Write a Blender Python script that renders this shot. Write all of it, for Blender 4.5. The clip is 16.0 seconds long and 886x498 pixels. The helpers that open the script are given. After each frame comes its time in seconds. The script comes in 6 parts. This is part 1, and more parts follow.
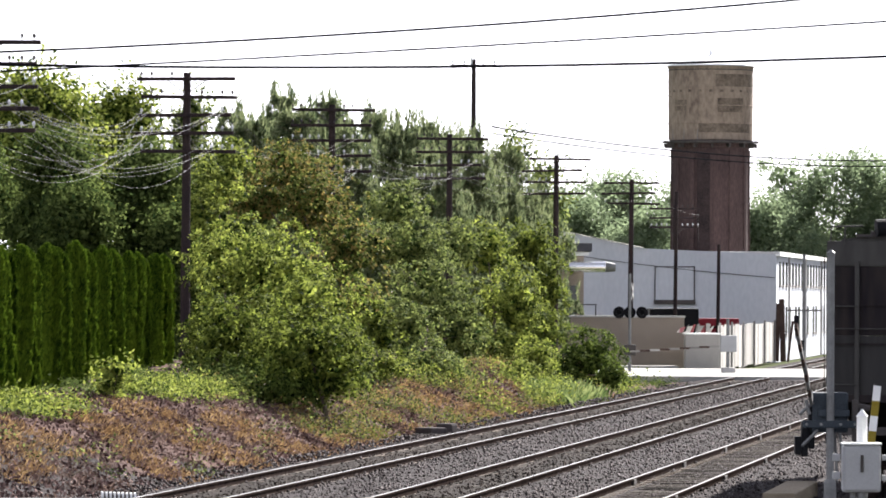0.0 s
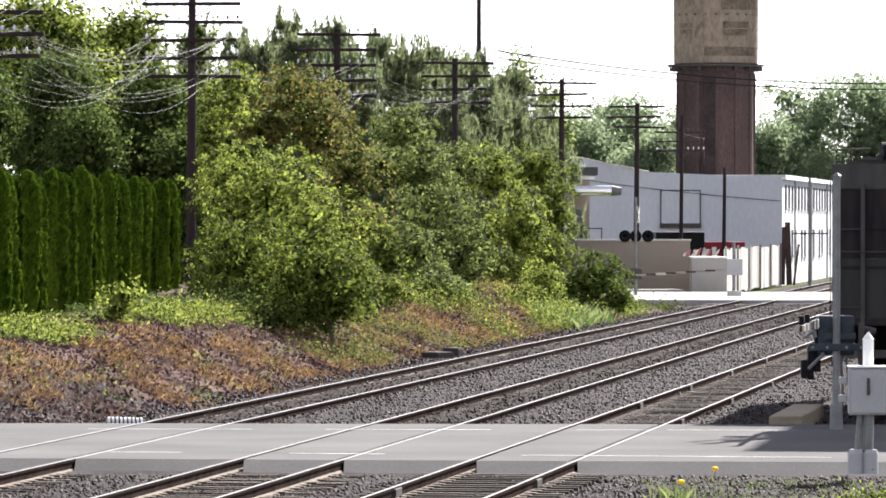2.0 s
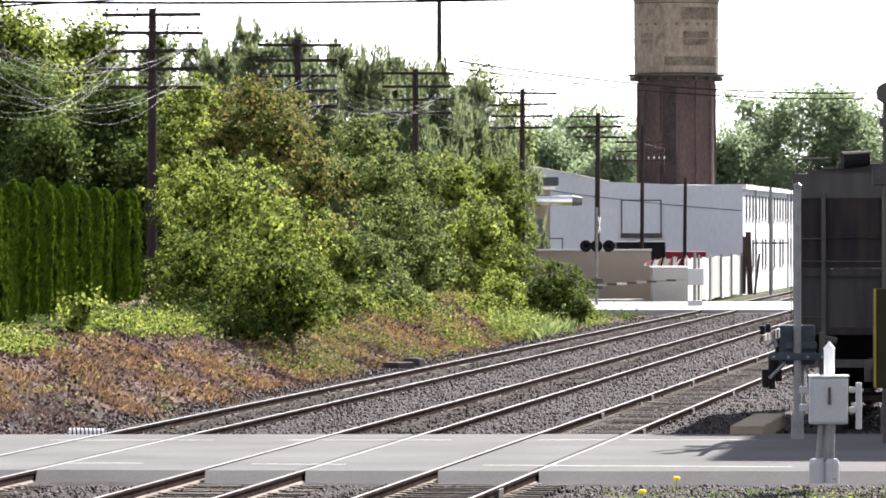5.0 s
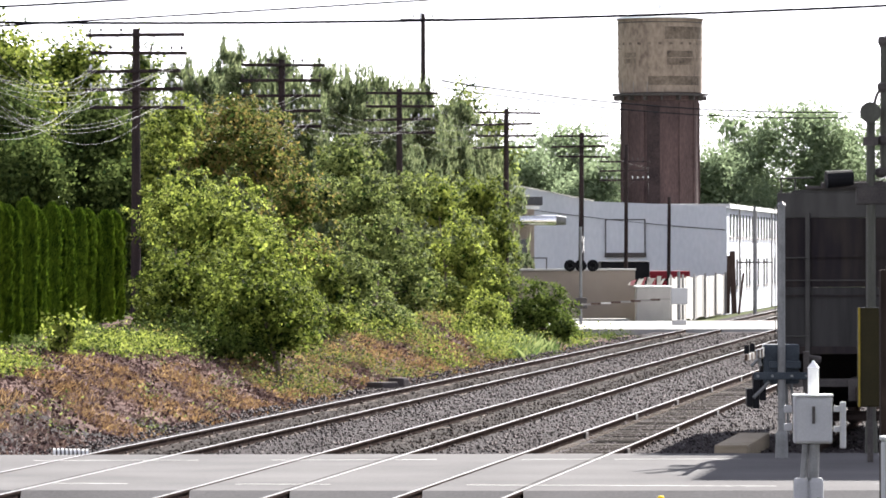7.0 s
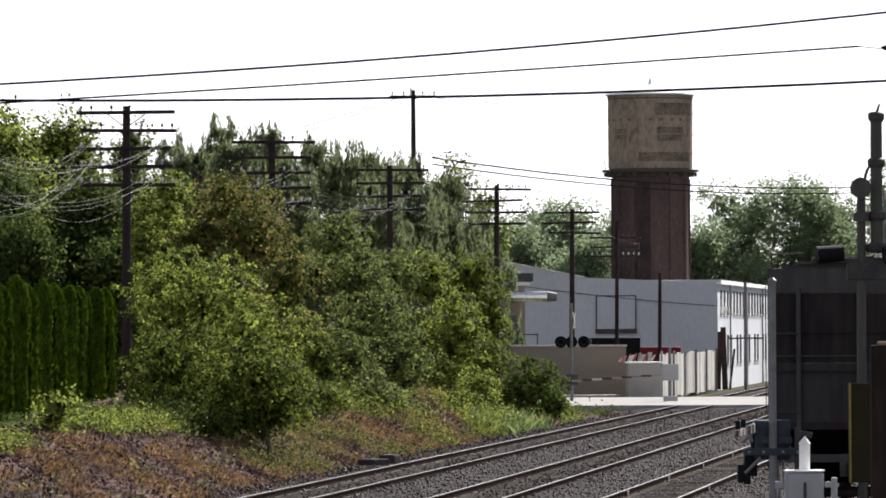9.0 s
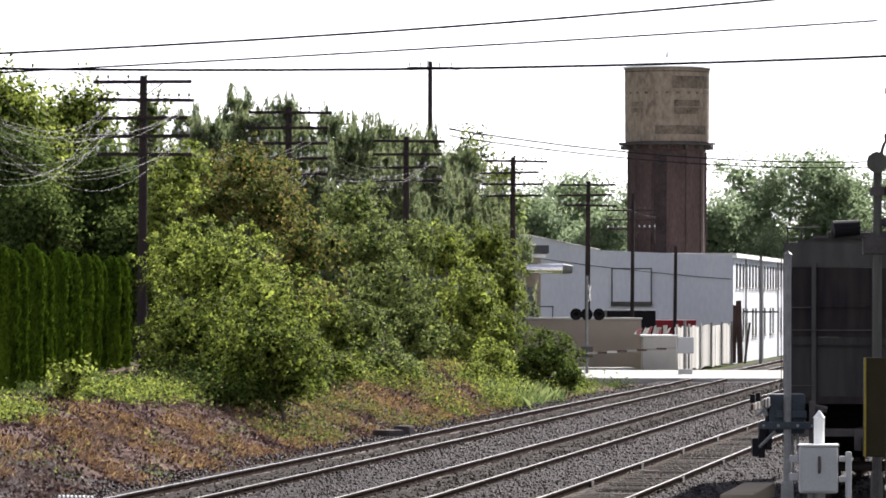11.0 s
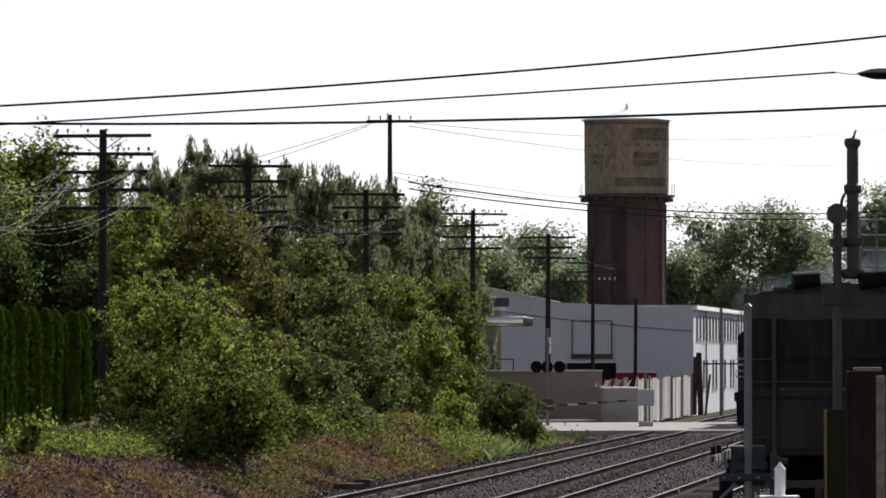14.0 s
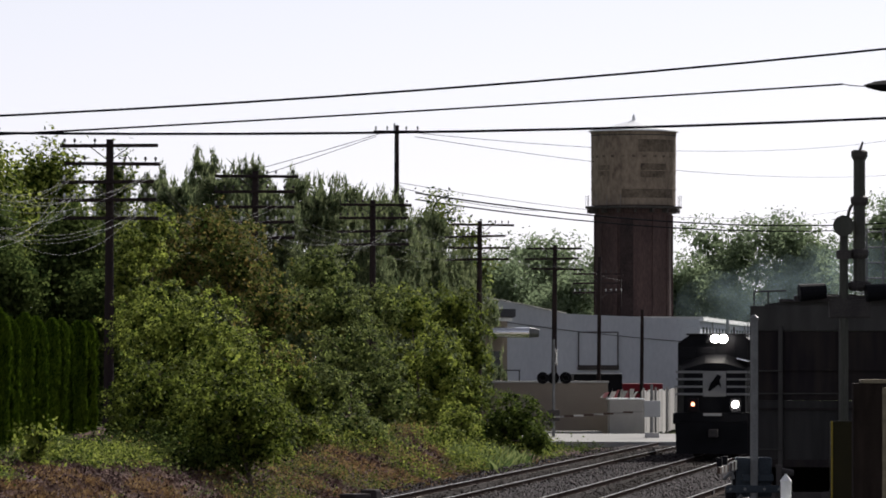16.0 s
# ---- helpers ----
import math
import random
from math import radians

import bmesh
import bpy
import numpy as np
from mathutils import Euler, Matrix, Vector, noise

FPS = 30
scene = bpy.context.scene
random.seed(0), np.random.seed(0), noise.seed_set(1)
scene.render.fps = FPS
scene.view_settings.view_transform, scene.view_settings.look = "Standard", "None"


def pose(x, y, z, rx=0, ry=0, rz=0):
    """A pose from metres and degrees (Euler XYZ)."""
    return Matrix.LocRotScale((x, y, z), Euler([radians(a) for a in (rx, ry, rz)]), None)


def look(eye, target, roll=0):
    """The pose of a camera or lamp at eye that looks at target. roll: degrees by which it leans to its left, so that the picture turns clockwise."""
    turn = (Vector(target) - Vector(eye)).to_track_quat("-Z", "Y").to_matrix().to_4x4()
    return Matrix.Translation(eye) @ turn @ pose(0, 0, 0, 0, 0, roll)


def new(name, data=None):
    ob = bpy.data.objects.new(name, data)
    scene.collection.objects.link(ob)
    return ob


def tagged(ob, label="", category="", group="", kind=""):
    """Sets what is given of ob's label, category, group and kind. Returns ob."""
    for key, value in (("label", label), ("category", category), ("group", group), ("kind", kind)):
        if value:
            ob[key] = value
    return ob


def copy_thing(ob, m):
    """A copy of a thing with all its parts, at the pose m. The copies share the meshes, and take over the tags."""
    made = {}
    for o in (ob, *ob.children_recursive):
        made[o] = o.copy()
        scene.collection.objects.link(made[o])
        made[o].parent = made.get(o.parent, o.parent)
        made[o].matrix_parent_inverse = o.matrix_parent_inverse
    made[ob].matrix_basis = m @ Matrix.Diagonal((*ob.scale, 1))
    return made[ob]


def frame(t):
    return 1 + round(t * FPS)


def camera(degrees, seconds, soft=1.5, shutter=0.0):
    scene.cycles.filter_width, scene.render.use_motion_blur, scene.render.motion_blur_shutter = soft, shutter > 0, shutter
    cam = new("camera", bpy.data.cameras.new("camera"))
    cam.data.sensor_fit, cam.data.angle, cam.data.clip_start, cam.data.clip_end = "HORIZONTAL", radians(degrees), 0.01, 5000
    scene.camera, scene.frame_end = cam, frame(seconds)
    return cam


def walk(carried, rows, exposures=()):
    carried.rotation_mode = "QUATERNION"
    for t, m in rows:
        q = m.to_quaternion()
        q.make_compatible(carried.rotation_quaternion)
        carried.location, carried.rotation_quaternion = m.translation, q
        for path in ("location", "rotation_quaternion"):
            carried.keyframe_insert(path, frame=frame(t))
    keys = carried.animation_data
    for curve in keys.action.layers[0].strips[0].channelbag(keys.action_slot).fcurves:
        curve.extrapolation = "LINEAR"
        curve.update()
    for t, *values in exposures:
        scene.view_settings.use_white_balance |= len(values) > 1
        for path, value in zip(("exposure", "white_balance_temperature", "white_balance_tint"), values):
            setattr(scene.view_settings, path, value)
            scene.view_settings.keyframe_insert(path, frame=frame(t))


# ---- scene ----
cam = camera(8.6, 16.0, soft=1.75)
EYE = 3.44
# seconds, yaw, pitch, roll of a held camera that stays in its place
TURNS = [
    (0, 0.1759, 0.4554, 0.280),
    (0.5, 0.2395, 0.1628, 0.470),
    (1, 0.4319, 0.0527, 0.600),
    (1.5, 0.3782, -0.1097, 0.320),
    (2, 0.2303, -0.2810, 0.100),
    (2.5, 0.1167, -0.3330, 0.120),
    (3, 0.1005, -0.3929, 0.050),
    (3.5, 0.0000, -0.2528, -0.000),
    (3.7, -0.1052, -0.1855, -0.004),
    (5.8, -0.1932, -0.1760, -0.046),
    (6, -0.2846, -0.0955, -0.050),
    (6.5, -0.3949, -0.0391, -0.110),
    (7, -0.3051, 0.0112, -0.110),
    (7.5, -0.3361, 0.1784, -0.070),
    (8, -0.2123, 0.4583, -0.140),
    (8.5, -0.3319, 0.5765, -0.020),
    (9, -0.3980, 0.7563, -0.260),
    (9.2, -0.2334, 0.6287, -0.217),
    (11.3, -0.3388, 0.4097, 0.237),
    (11.5, -0.3981, 0.3326, 0.280),
    (12, -0.4051, 0.2190, 0.110),
    (12.5, -0.1427, 0.3802, -0.060),
    (13, -0.2773, 0.5482, -0.060),
    (13.5, -0.5628, 0.8354, -0.090),
    (14, -0.6306, 0.9944, -0.060),
    (14.5, -0.3187, 0.9709, -0.120),
    (15, -0.2681, 0.8843, -0.060),
    (15.5, -0.2102, 1.0352, -0.020),
    (16, -0.5667, 1.0991, 0.100),
]
walk(cam, [(t, pose(0, 0, EYE, 90 + pitch, 0, yaw) @ pose(0, 0, 0, 0, 0, roll)) for t, yaw, pitch, roll in TURNS],
     exposures=[(0.0, 2.17), (1.5, 2.22), (3.0, 2.42), (7.5, 2.47), (8.0, 2.23), (8.5, 1.87), (9.0, 1.37), (9.2, 1.42), (11.3, 1.92), (12.5, 1.87), (13.0, 1.77), (13.5, 1.42), (14.0, 0.8), (15.0, 0.65), (16.0, 0.62)])

# ---- light ----
SUN_UP, SUN_SIDE = radians(34), radians(25)
world = bpy.data.worlds.new("world")
scene.world = world
world.use_nodes = True
sky = world.node_tree.nodes.new("ShaderNodeTexSky")
sky.sky_type, sky.sun_disc, sky.sun_elevation, sky.sun_rotation = "NISHITA", False, SUN_UP, SUN_SIDE
sky.dust_density, sky.air_density, sky.ozone_density = 0.2, 1.0, 1.5
haze = world.node_tree.nodes.new("ShaderNodeHueSaturation")
haze.inputs["Saturation"].default_value, haze.inputs["Value"].default_value = 0.2, 0.85
world.node_tree.links.new(sky.outputs[0], haze.inputs["Color"])
cool = world.node_tree.nodes.new("ShaderNodeVectorMath")
cool.operation = "MULTIPLY"
cool.inputs[1].default_value = (1.01, 1.0, 1.13)
world.node_tree.links.new(haze.outputs[0], cool.inputs[0])
world.node_tree.links.new(cool.outputs[0], world.node_tree.nodes["Background"].inputs[0])
world.node_tree.nodes["Background"].inputs[1].default_value = 0.068
sun = new("sun", bpy.data.lights.new("sun", "SUN"))
sun.data.energy, sun.data.angle, sun.data.color = 5.0, radians(0.6), (1.0, 0.96, 0.91)
sun.matrix_world = look((math.sin(SUN_SIDE) * math.cos(SUN_UP) * 100, math.cos(SUN_SIDE) * math.cos(SUN_UP) * 100, math.sin(SUN_UP) * 100), (0, 0, 0))


# ---- materials ----
def mat(name, low, high, scale=3.0, rough=0.8, metal=0.0, bump=0.2, grain=40.0, translucent=0.0, per="none", dist=0.02, stretch=(1, 1, 1), third=None, gloss=0.12, chance=0.45):
    """Two-scale noise between two colours, with fine bump; per: vary by object or by island."""
    m = bpy.data.materials.new(name)
    m.use_nodes = True
    nt = m.node_tree
    n, l = nt.nodes, nt.links
    b = n["Principled BSDF"]
    b.inputs["Roughness"].default_value, b.inputs["Metallic"].default_value = rough, metal
    b.inputs["Specular IOR Level"].default_value = gloss
    co = n.new("ShaderNodeTexCoord")
    mp = n.new("ShaderNodeMapping")
    mp.inputs["Scale"].default_value = stretch
    l.new(co.outputs["Object"], mp.inputs[0])
    a = n.new("ShaderNodeTexNoise")
    a.inputs["Scale"].default_value, a.inputs["Detail"].default_value = scale, 5
    f = n.new("ShaderNodeTexNoise")
    f.inputs["Scale"].default_value, f.inputs["Detail"].default_value = grain, 3
    for t in (a, f):
        l.new(mp.outputs[0], t.inputs["Vector"])
    mix = n.new("ShaderNodeMath")
    mix.operation = "MULTIPLY_ADD"
    mix.inputs[1].default_value = 0.45
    l.new(f.outputs["Fac"], mix.inputs[0])
    half = n.new("ShaderNodeMath")
    half.operation = "MULTIPLY"
    half.inputs[1].default_value = 0.55
    l.new(a.outputs["Fac"], half.inputs[0])
    l.new(half.outputs[0], mix.inputs[2])
    out = mix.outputs[0]
    if per != "none":
        info = n.new("ShaderNodeObjectInfo" if per == "object" else "ShaderNodeNewGeometry")
        r = n.new("ShaderNodeMath")
        r.operation = "MULTIPLY_ADD"
        r.inputs[1].default_value = chance
        l.new(info.outputs["Random" if per == "object" else "Random Per Island"], r.inputs[0])
        s = n.new("ShaderNodeMath")
        s.operation = "MULTIPLY_ADD"
        s.inputs[1].default_value, s.inputs[2].default_value = 1.05 - chance, -0.03
        l.new(out, s.inputs[0])
        l.new(s.outputs[0], r.inputs[2])
        out = r.outputs[0]
    ramp = n.new("ShaderNodeValToRGB")
    e = ramp.color_ramp.elements
    e[0].position, e[1].position = 0.3, 0.7
    e[0].color, e[1].color = (*low, 1), (*high, 1)
    if third:
        x = ramp.color_ramp.elements.new(0.52)
        x.color = (*third, 1)
    l.new(out, ramp.inputs[0])
    l.new(ramp.outputs[0], b.inputs["Base Color"])
    if bump:
        bp = n.new("ShaderNodeBump")
        bp.inputs["Strength"].default_value, bp.inputs["Distance"].default_value = bump, dist
        l.new(f.outputs["Fac"], bp.inputs["Height"])
        l.new(bp.outputs[0], b.inputs["Normal"])
    if translucent:
        tr = n.new("ShaderNodeBsdfTranslucent")
        l.new(ramp.outputs[0], tr.inputs[0])
        mx = n.new("ShaderNodeMixShader")
        mx.inputs[0].default_value = translucent
        l.new(b.outputs[0], mx.inputs[1])
        l.new(tr.outputs[0], mx.inputs[2])
        l.new(mx.outputs[0], n["Material Output"].inputs[0])
    return m


def glow(name, colour, strength):
    m = bpy.data.materials.new(name)
    m.use_nodes = True
    b = m.node_tree.nodes["Principled BSDF"]
    b.inputs["Base Color"].default_value = (*colour, 1)
    b.inputs["Emission Color"].default_value = (*colour, 1)
    b.inputs["Emission Strength"].default_value = strength
    return m


M = {}
M["ballast"] = mat("ballast", (0.012, 0.0101, 0.0105), (0.0662, 0.0578, 0.059), 2.0, 0.9, bump=1.0, grain=14, dist=0.06, third=(0.0324, 0.0279, 0.0287), gloss=0.02)
M["stone"] = mat("stone", (0.0113, 0.0094, 0.0097), (0.0831, 0.0725, 0.0731), 3.0, 0.85, per="island", grain=30, gloss=0.02)
M["oily_ballast"] = mat("oily_ballast", (0.008, 0.0065, 0.006), (0.046, 0.037, 0.034), 2.0, 0.9, bump=1.0, grain=14, dist=0.06, third=(0.022, 0.018, 0.0165), gloss=0.02)
M["bank"] = mat("dry_bank", (0.028, 0.0184, 0.0172), (0.1241, 0.0777, 0.0652), 0.5, 0.95, bump=0.8, grain=9, dist=0.06, third=(0.068, 0.0425, 0.0375), gloss=0.02)
M["grass_ground"] = mat("grass_ground", (0.0216, 0.0288, 0.0101), (0.0612, 0.072, 0.0252), 0.4, 0.95, bump=0.6, grain=8, dist=0.05, gloss=0.02)
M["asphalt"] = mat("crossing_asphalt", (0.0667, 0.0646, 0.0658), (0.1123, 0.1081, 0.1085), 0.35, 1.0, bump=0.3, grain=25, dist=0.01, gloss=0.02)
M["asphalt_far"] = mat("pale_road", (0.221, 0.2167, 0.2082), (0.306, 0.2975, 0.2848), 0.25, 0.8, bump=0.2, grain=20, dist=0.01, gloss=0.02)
M["white_line"] = mat("road_paint", (0.224, 0.224, 0.216), (0.4, 0.4, 0.384), 2.0, 0.7, bump=0.1)
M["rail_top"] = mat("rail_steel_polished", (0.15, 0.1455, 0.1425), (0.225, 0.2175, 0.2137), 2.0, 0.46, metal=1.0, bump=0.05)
M["rail_side"] = mat("rail_rust", (0.013, 0.01, 0.0095), (0.05, 0.038, 0.034), 3.0, 0.85, bump=0.2, gloss=0.0)
M["tie"] = mat("weathered_tie", (0.0213, 0.0179, 0.0161), (0.0935, 0.0808, 0.0723), 2.0, 0.9, per="object", bump=0.5, stretch=(1, 8, 8), gloss=0.02)
M["plate"] = mat("tie_plate_and_lit_foot", (0.06, 0.046, 0.038), (0.16, 0.13, 0.11), 6.0, 0.7, bump=0.2, gloss=0.02)
M["leaf"] = mat("leaf_green", (0.0133, 0.0255, 0.0046), (0.1796, 0.2156, 0.0415), 1.1, 0.7, per="island", translucent=0.4, bump=0, grain=4, gloss=0.015, chance=0.55)
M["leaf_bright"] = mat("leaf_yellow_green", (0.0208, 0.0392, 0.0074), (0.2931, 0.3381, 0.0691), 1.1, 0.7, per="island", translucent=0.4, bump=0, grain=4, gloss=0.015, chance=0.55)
M["leaf_brown"] = mat("leaf_reddish", (0.02, 0.034, 0.008), (0.22, 0.165, 0.055), 0.9, 0.7, per="island", translucent=0.4, bump=0, grain=4, third=(0.13, 0.16, 0.04), gloss=0.015, chance=0.55)
M["leaf_grey"] = mat("leaf_grey_green", (0.0189, 0.0353, 0.0102), (0.2174, 0.2548, 0.0784), 1.1, 0.7, per="island", translucent=0.4, bump=0, grain=4, gloss=0.015, chance=0.55)
# distance haze is mixed into these greens: pale, with little contrast
M["leaf_far_haze"] = mat("leaf_far_haze", (0.1205, 0.1599, 0.0926), (0.2089, 0.2574, 0.1482), 0.5, 0.8, per="island", translucent=0.55, bump=0, grain=2, gloss=0.0, chance=0.3)
# darker copy of the leaf greens, with shade put into the colour
M["leaf_shaded"] = mat("leaf_shaded_green", (0.016, 0.03, 0.01), (0.125, 0.16, 0.048), 1.5, 0.85, per="island", translucent=0.4, bump=0, grain=3, gloss=0.0, chance=0.36)
M["needle"] = mat("pine_needle", (0.0478, 0.0691, 0.0345), (0.2019, 0.2284, 0.113), 0.6, 0.6, per="island", translucent=0.45, bump=0, grain=3, gloss=0.04)
M["thuja"] = mat("thuja_scale", (0.0156, 0.0368, 0.0051), (0.1282, 0.195, 0.0177), 0.9, 0.6, per="island", translucent=0.2, bump=0, grain=4, gloss=0.0, stretch=(2, 2, 0.5), chance=0.3)
M["bark"] = mat("bark", (0.05, 0.038, 0.03), (0.16, 0.125, 0.1), 3.0, 0.95, bump=0.6, grain=12, stretch=(4, 4, 1))
M["dry_grass"] = mat("dry_grass", (0.1204, 0.069, 0.0349), (0.3783, 0.2599, 0.1241), 0.35, 0.9, per="island", translucent=0.3, bump=0, third=(0.215, 0.134, 0.0659), gloss=0.04)
M["dead_weed"] = mat("dead_weed", (0.0596, 0.0384, 0.032), (0.201, 0.1397, 0.1138), 0.35, 0.9, per="island", translucent=0.2, bump=0, gloss=0.04)
M["litter"] = mat("dead_leaves", (0.026, 0.0161, 0.0155), (0.2529, 0.1743, 0.1563), 0.45, 0.95, per="island", bump=0, grain=4, gloss=0.02, third=(0.0919, 0.0558, 0.0492))
M["fresh_grass"] = mat("fresh_grass", (0.0374, 0.0673, 0.0204), (0.1794, 0.2093, 0.0816), 0.5, 0.7, per="island", translucent=0.45, bump=0, gloss=0.04)
M["pole_wood"] = mat("pole_wood", (0.012, 0.01, 0.016), (0.05, 0.036, 0.03), 2.0, 0.9, bump=0.4, stretch=(3, 3, 0.4), gloss=0.04)
M["pin"] = mat("insulator", (0.34, 0.35, 0.35), (0.55, 0.56, 0.55), 4.0, 0.25, bump=0, gloss=0.3)
M["wire_pale"] = mat("weathered_wire", (0.09, 0.087, 0.085), (0.17, 0.166, 0.16), 4.0, 0.5, bump=0, gloss=0.04)
M["cable"] = mat("black_cable", (0.005, 0.005, 0.006), (0.014, 0.014, 0.016), 4.0, 1.0, bump=0, gloss=0.0)
M["concrete_tank"] = mat("stained_concrete", (0.085, 0.062, 0.048), (0.31, 0.25, 0.19), 0.5, 0.9, bump=0.3, grain=5, stretch=(1, 1, 0.5), third=(0.22, 0.175, 0.135))
M["tank_mark"] = mat("worn_dark_paint", (0.045, 0.035, 0.028), (0.2, 0.16, 0.12), 1.2, 0.9, bump=0.2, grain=6)
M["tank_roof"] = mat("pale_metal_roof", (0.55, 0.56, 0.58), (0.72, 0.73, 0.74), 1.0, 0.45, bump=0.1)
M["brick"] = mat("dark_brick", (0.026, 0.018, 0.018), (0.1, 0.066, 0.062), 0.55, 0.9, bump=0.4, grain=9, stretch=(1, 1, 0.35))
M["soot_brick"] = mat("sooty_brick", (0.014, 0.011, 0.012), (0.06, 0.042, 0.04), 0.8, 0.95, bump=0.4, grain=9)
M["mast_olive"] = mat("dull_olive_mast_paint", (0.035, 0.036, 0.03), (0.085, 0.085, 0.07), 3.0, 0.55, bump=0.1, stretch=(4, 4, 0.5))
M["olive_panel"] = mat("dull_olive_yellow_paint", (0.0121, 0.0099, 0.0033), (0.0275, 0.0226, 0.0066), 2.0, 0.6, bump=0.1)
M["dark_timber"] = mat("dark_weathered_timber", (0.012, 0.009, 0.008), (0.04, 0.029, 0.025), 1.5, 0.85, bump=0.4, stretch=(5, 5, 1), gloss=0.03)
M["dark_metal"] = mat("dark_metal", (0.03, 0.028, 0.028), (0.09, 0.08, 0.075), 3.0, 0.6, bump=0.2, gloss=0.04)
M["white_wall"] = mat("white_painted_wall", (0.3825, 0.3978, 0.4284), (0.4896, 0.5049, 0.5278), 0.35, 0.8, bump=0.2, grain=6, stretch=(1, 1, 0.4))
M["grey_roof"] = mat("grey_roofing", (0.4, 0.4, 0.39), (0.55, 0.54, 0.52), 0.6, 0.8, bump=0.2)
M["dark_roof"] = mat("dark_shingle", (0.03, 0.03, 0.035), (0.1, 0.1, 0.11), 1.0, 0.85, bump=0.4)
M["grey_wall"] = mat("grey_siding", (0.33, 0.32, 0.31), (0.46, 0.45, 0.43), 0.6, 0.8, bump=0.2)
M["tan_wall"] = mat("tan_block_wall", (0.2106, 0.1716, 0.1443), (0.312, 0.2652, 0.2184), 0.5, 0.9, bump=0.3)
M["white_board"] = mat("weathered_white_board", (0.204, 0.1913, 0.1785), (0.425, 0.4037, 0.374), 1.6, 0.85, per="object", bump=0.3, stretch=(1, 1, 0.4))
M["window_dark"] = mat("dark_glass", (0.02, 0.022, 0.025), (0.07, 0.075, 0.08), 1.0, 0.15, bump=0, gloss=0.6)
M["red_paint"] = mat("faded_red_paint", (0.12, 0.008, 0.014), (0.22, 0.02, 0.03), 1.5, 0.45, bump=0)
M["black_paint"] = mat("black_paint", (0.005, 0.005, 0.006), (0.015, 0.015, 0.017), 1.5, 0.6, bump=0.05, gloss=0.05)
M["white_paint"] = mat("white_paint", (0.65, 0.65, 0.63), (0.82, 0.82, 0.8), 1.5, 0.5, bump=0.05)
M["galvanised"] = mat("galvanised_steel", (0.11, 0.112, 0.11), (0.21, 0.212, 0.21), 4.0, 0.5, metal=0.3, bump=0.1)
M["box_grey"] = mat("signal_grey_paint", (0.289, 0.2932, 0.2975), (0.357, 0.3612, 0.3655), 1.2, 0.55, bump=0.01)
M["blue_grey"] = mat("blue_grey_paint", (0.0175, 0.0238, 0.0315), (0.0525, 0.063, 0.0735), 3.0, 0.5, bump=0.1)
# soot plus the shade of the backlit end, both in the colour
M["hopper_low"] = mat("sooty_shaded_car_paint", (0.0108, 0.0085, 0.0122), (0.0378, 0.0306, 0.0245), 0.6, 0.75, bump=0.2, grain=5, stretch=(1.6, 1, 0.25))
M["hopper_high"] = mat("light_grey_car_paint", (0.0357, 0.034, 0.0316), (0.0756, 0.072, 0.067), 0.6, 0.65, bump=0.15, grain=5, stretch=(1, 1, 0.3))
M["hopper_mid"] = mat("grey_car_paint", (0.0208, 0.0198, 0.0193), (0.0473, 0.045, 0.0435), 0.6, 0.7, bump=0.15, grain=5, stretch=(2, 1, 0.2))
M["yellow"] = mat("dull_yellow_paint", (0.16, 0.12, 0.015), (0.28, 0.21, 0.03), 2.0, 0.6, bump=0.1)
M["flower"] = mat("dandelion_yellow", (0.75, 0.55, 0.01), (0.9, 0.72, 0.03), 9.0, 0.6, bump=0, translucent=0.3)
M["timber"] = mat("pale_timber", (0.13, 0.105, 0.075), (0.3, 0.255, 0.185), 1.5, 0.85, bump=0.4, stretch=(1, 6, 6))
M["brown_wood"] = mat("brown_wood", (0.03, 0.019, 0.016), (0.09, 0.06, 0.048), 1.5, 0.85, bump=0.4, stretch=(5, 5, 1))
M["chrome"] = mat("bright_duct_metal", (0.6, 0.61, 0.63), (0.75, 0.76, 0.78), 3.0, 0.25, metal=0.9, bump=0.05)
M["engine_white"] = mat("greyed_white_paint", (0.15, 0.15, 0.15), (0.26, 0.26, 0.255), 1.5, 0.6, bump=0.05)
smoke = bpy.data.materials.new("thin_blue_smoke")
smoke.use_nodes = True
clear = smoke.node_tree.nodes.new("ShaderNodeBsdfTransparent")
veil = smoke.node_tree.nodes.new("ShaderNodeMixShader")
cloud = smoke.node_tree.nodes.new("ShaderNodeTexNoise")
cloud.inputs["Scale"].default_value, cloud.inputs["Detail"].default_value = 0.35, 2
thin = smoke.node_tree.nodes.new("ShaderNodeMapRange")
thin.inputs["From Min"].default_value, thin.inputs["From Max"].default_value = 0.32, 0.7
thin.inputs["To Min"].default_value, thin.inputs["To Max"].default_value = 0.0, 0.05
smoke.node_tree.links.new(cloud.outputs["Fac"], thin.inputs["Value"])
smoke.node_tree.links.new(thin.outputs[0], veil.inputs[0])
drift = smoke.node_tree.nodes.new("ShaderNodeBsdfTranslucent")
drift.inputs[0].default_value = (0.42, 0.56, 0.62, 1)
smoke.node_tree.links.new(clear.outputs[0], veil.inputs[1])
smoke.node_tree.links.new(drift.outputs[0], veil.inputs[2])
smoke.node_tree.links.new(veil.outputs[0], smoke.node_tree.nodes["Material Output"].inputs[0])
M["smoke"] = smoke
M["headlight"] = glow("headlight_glow", (1.0, 0.93, 0.85), 60)
M["marker"] = glow("ditch_light_dim", (1.0, 0.35, 0.2), 3)


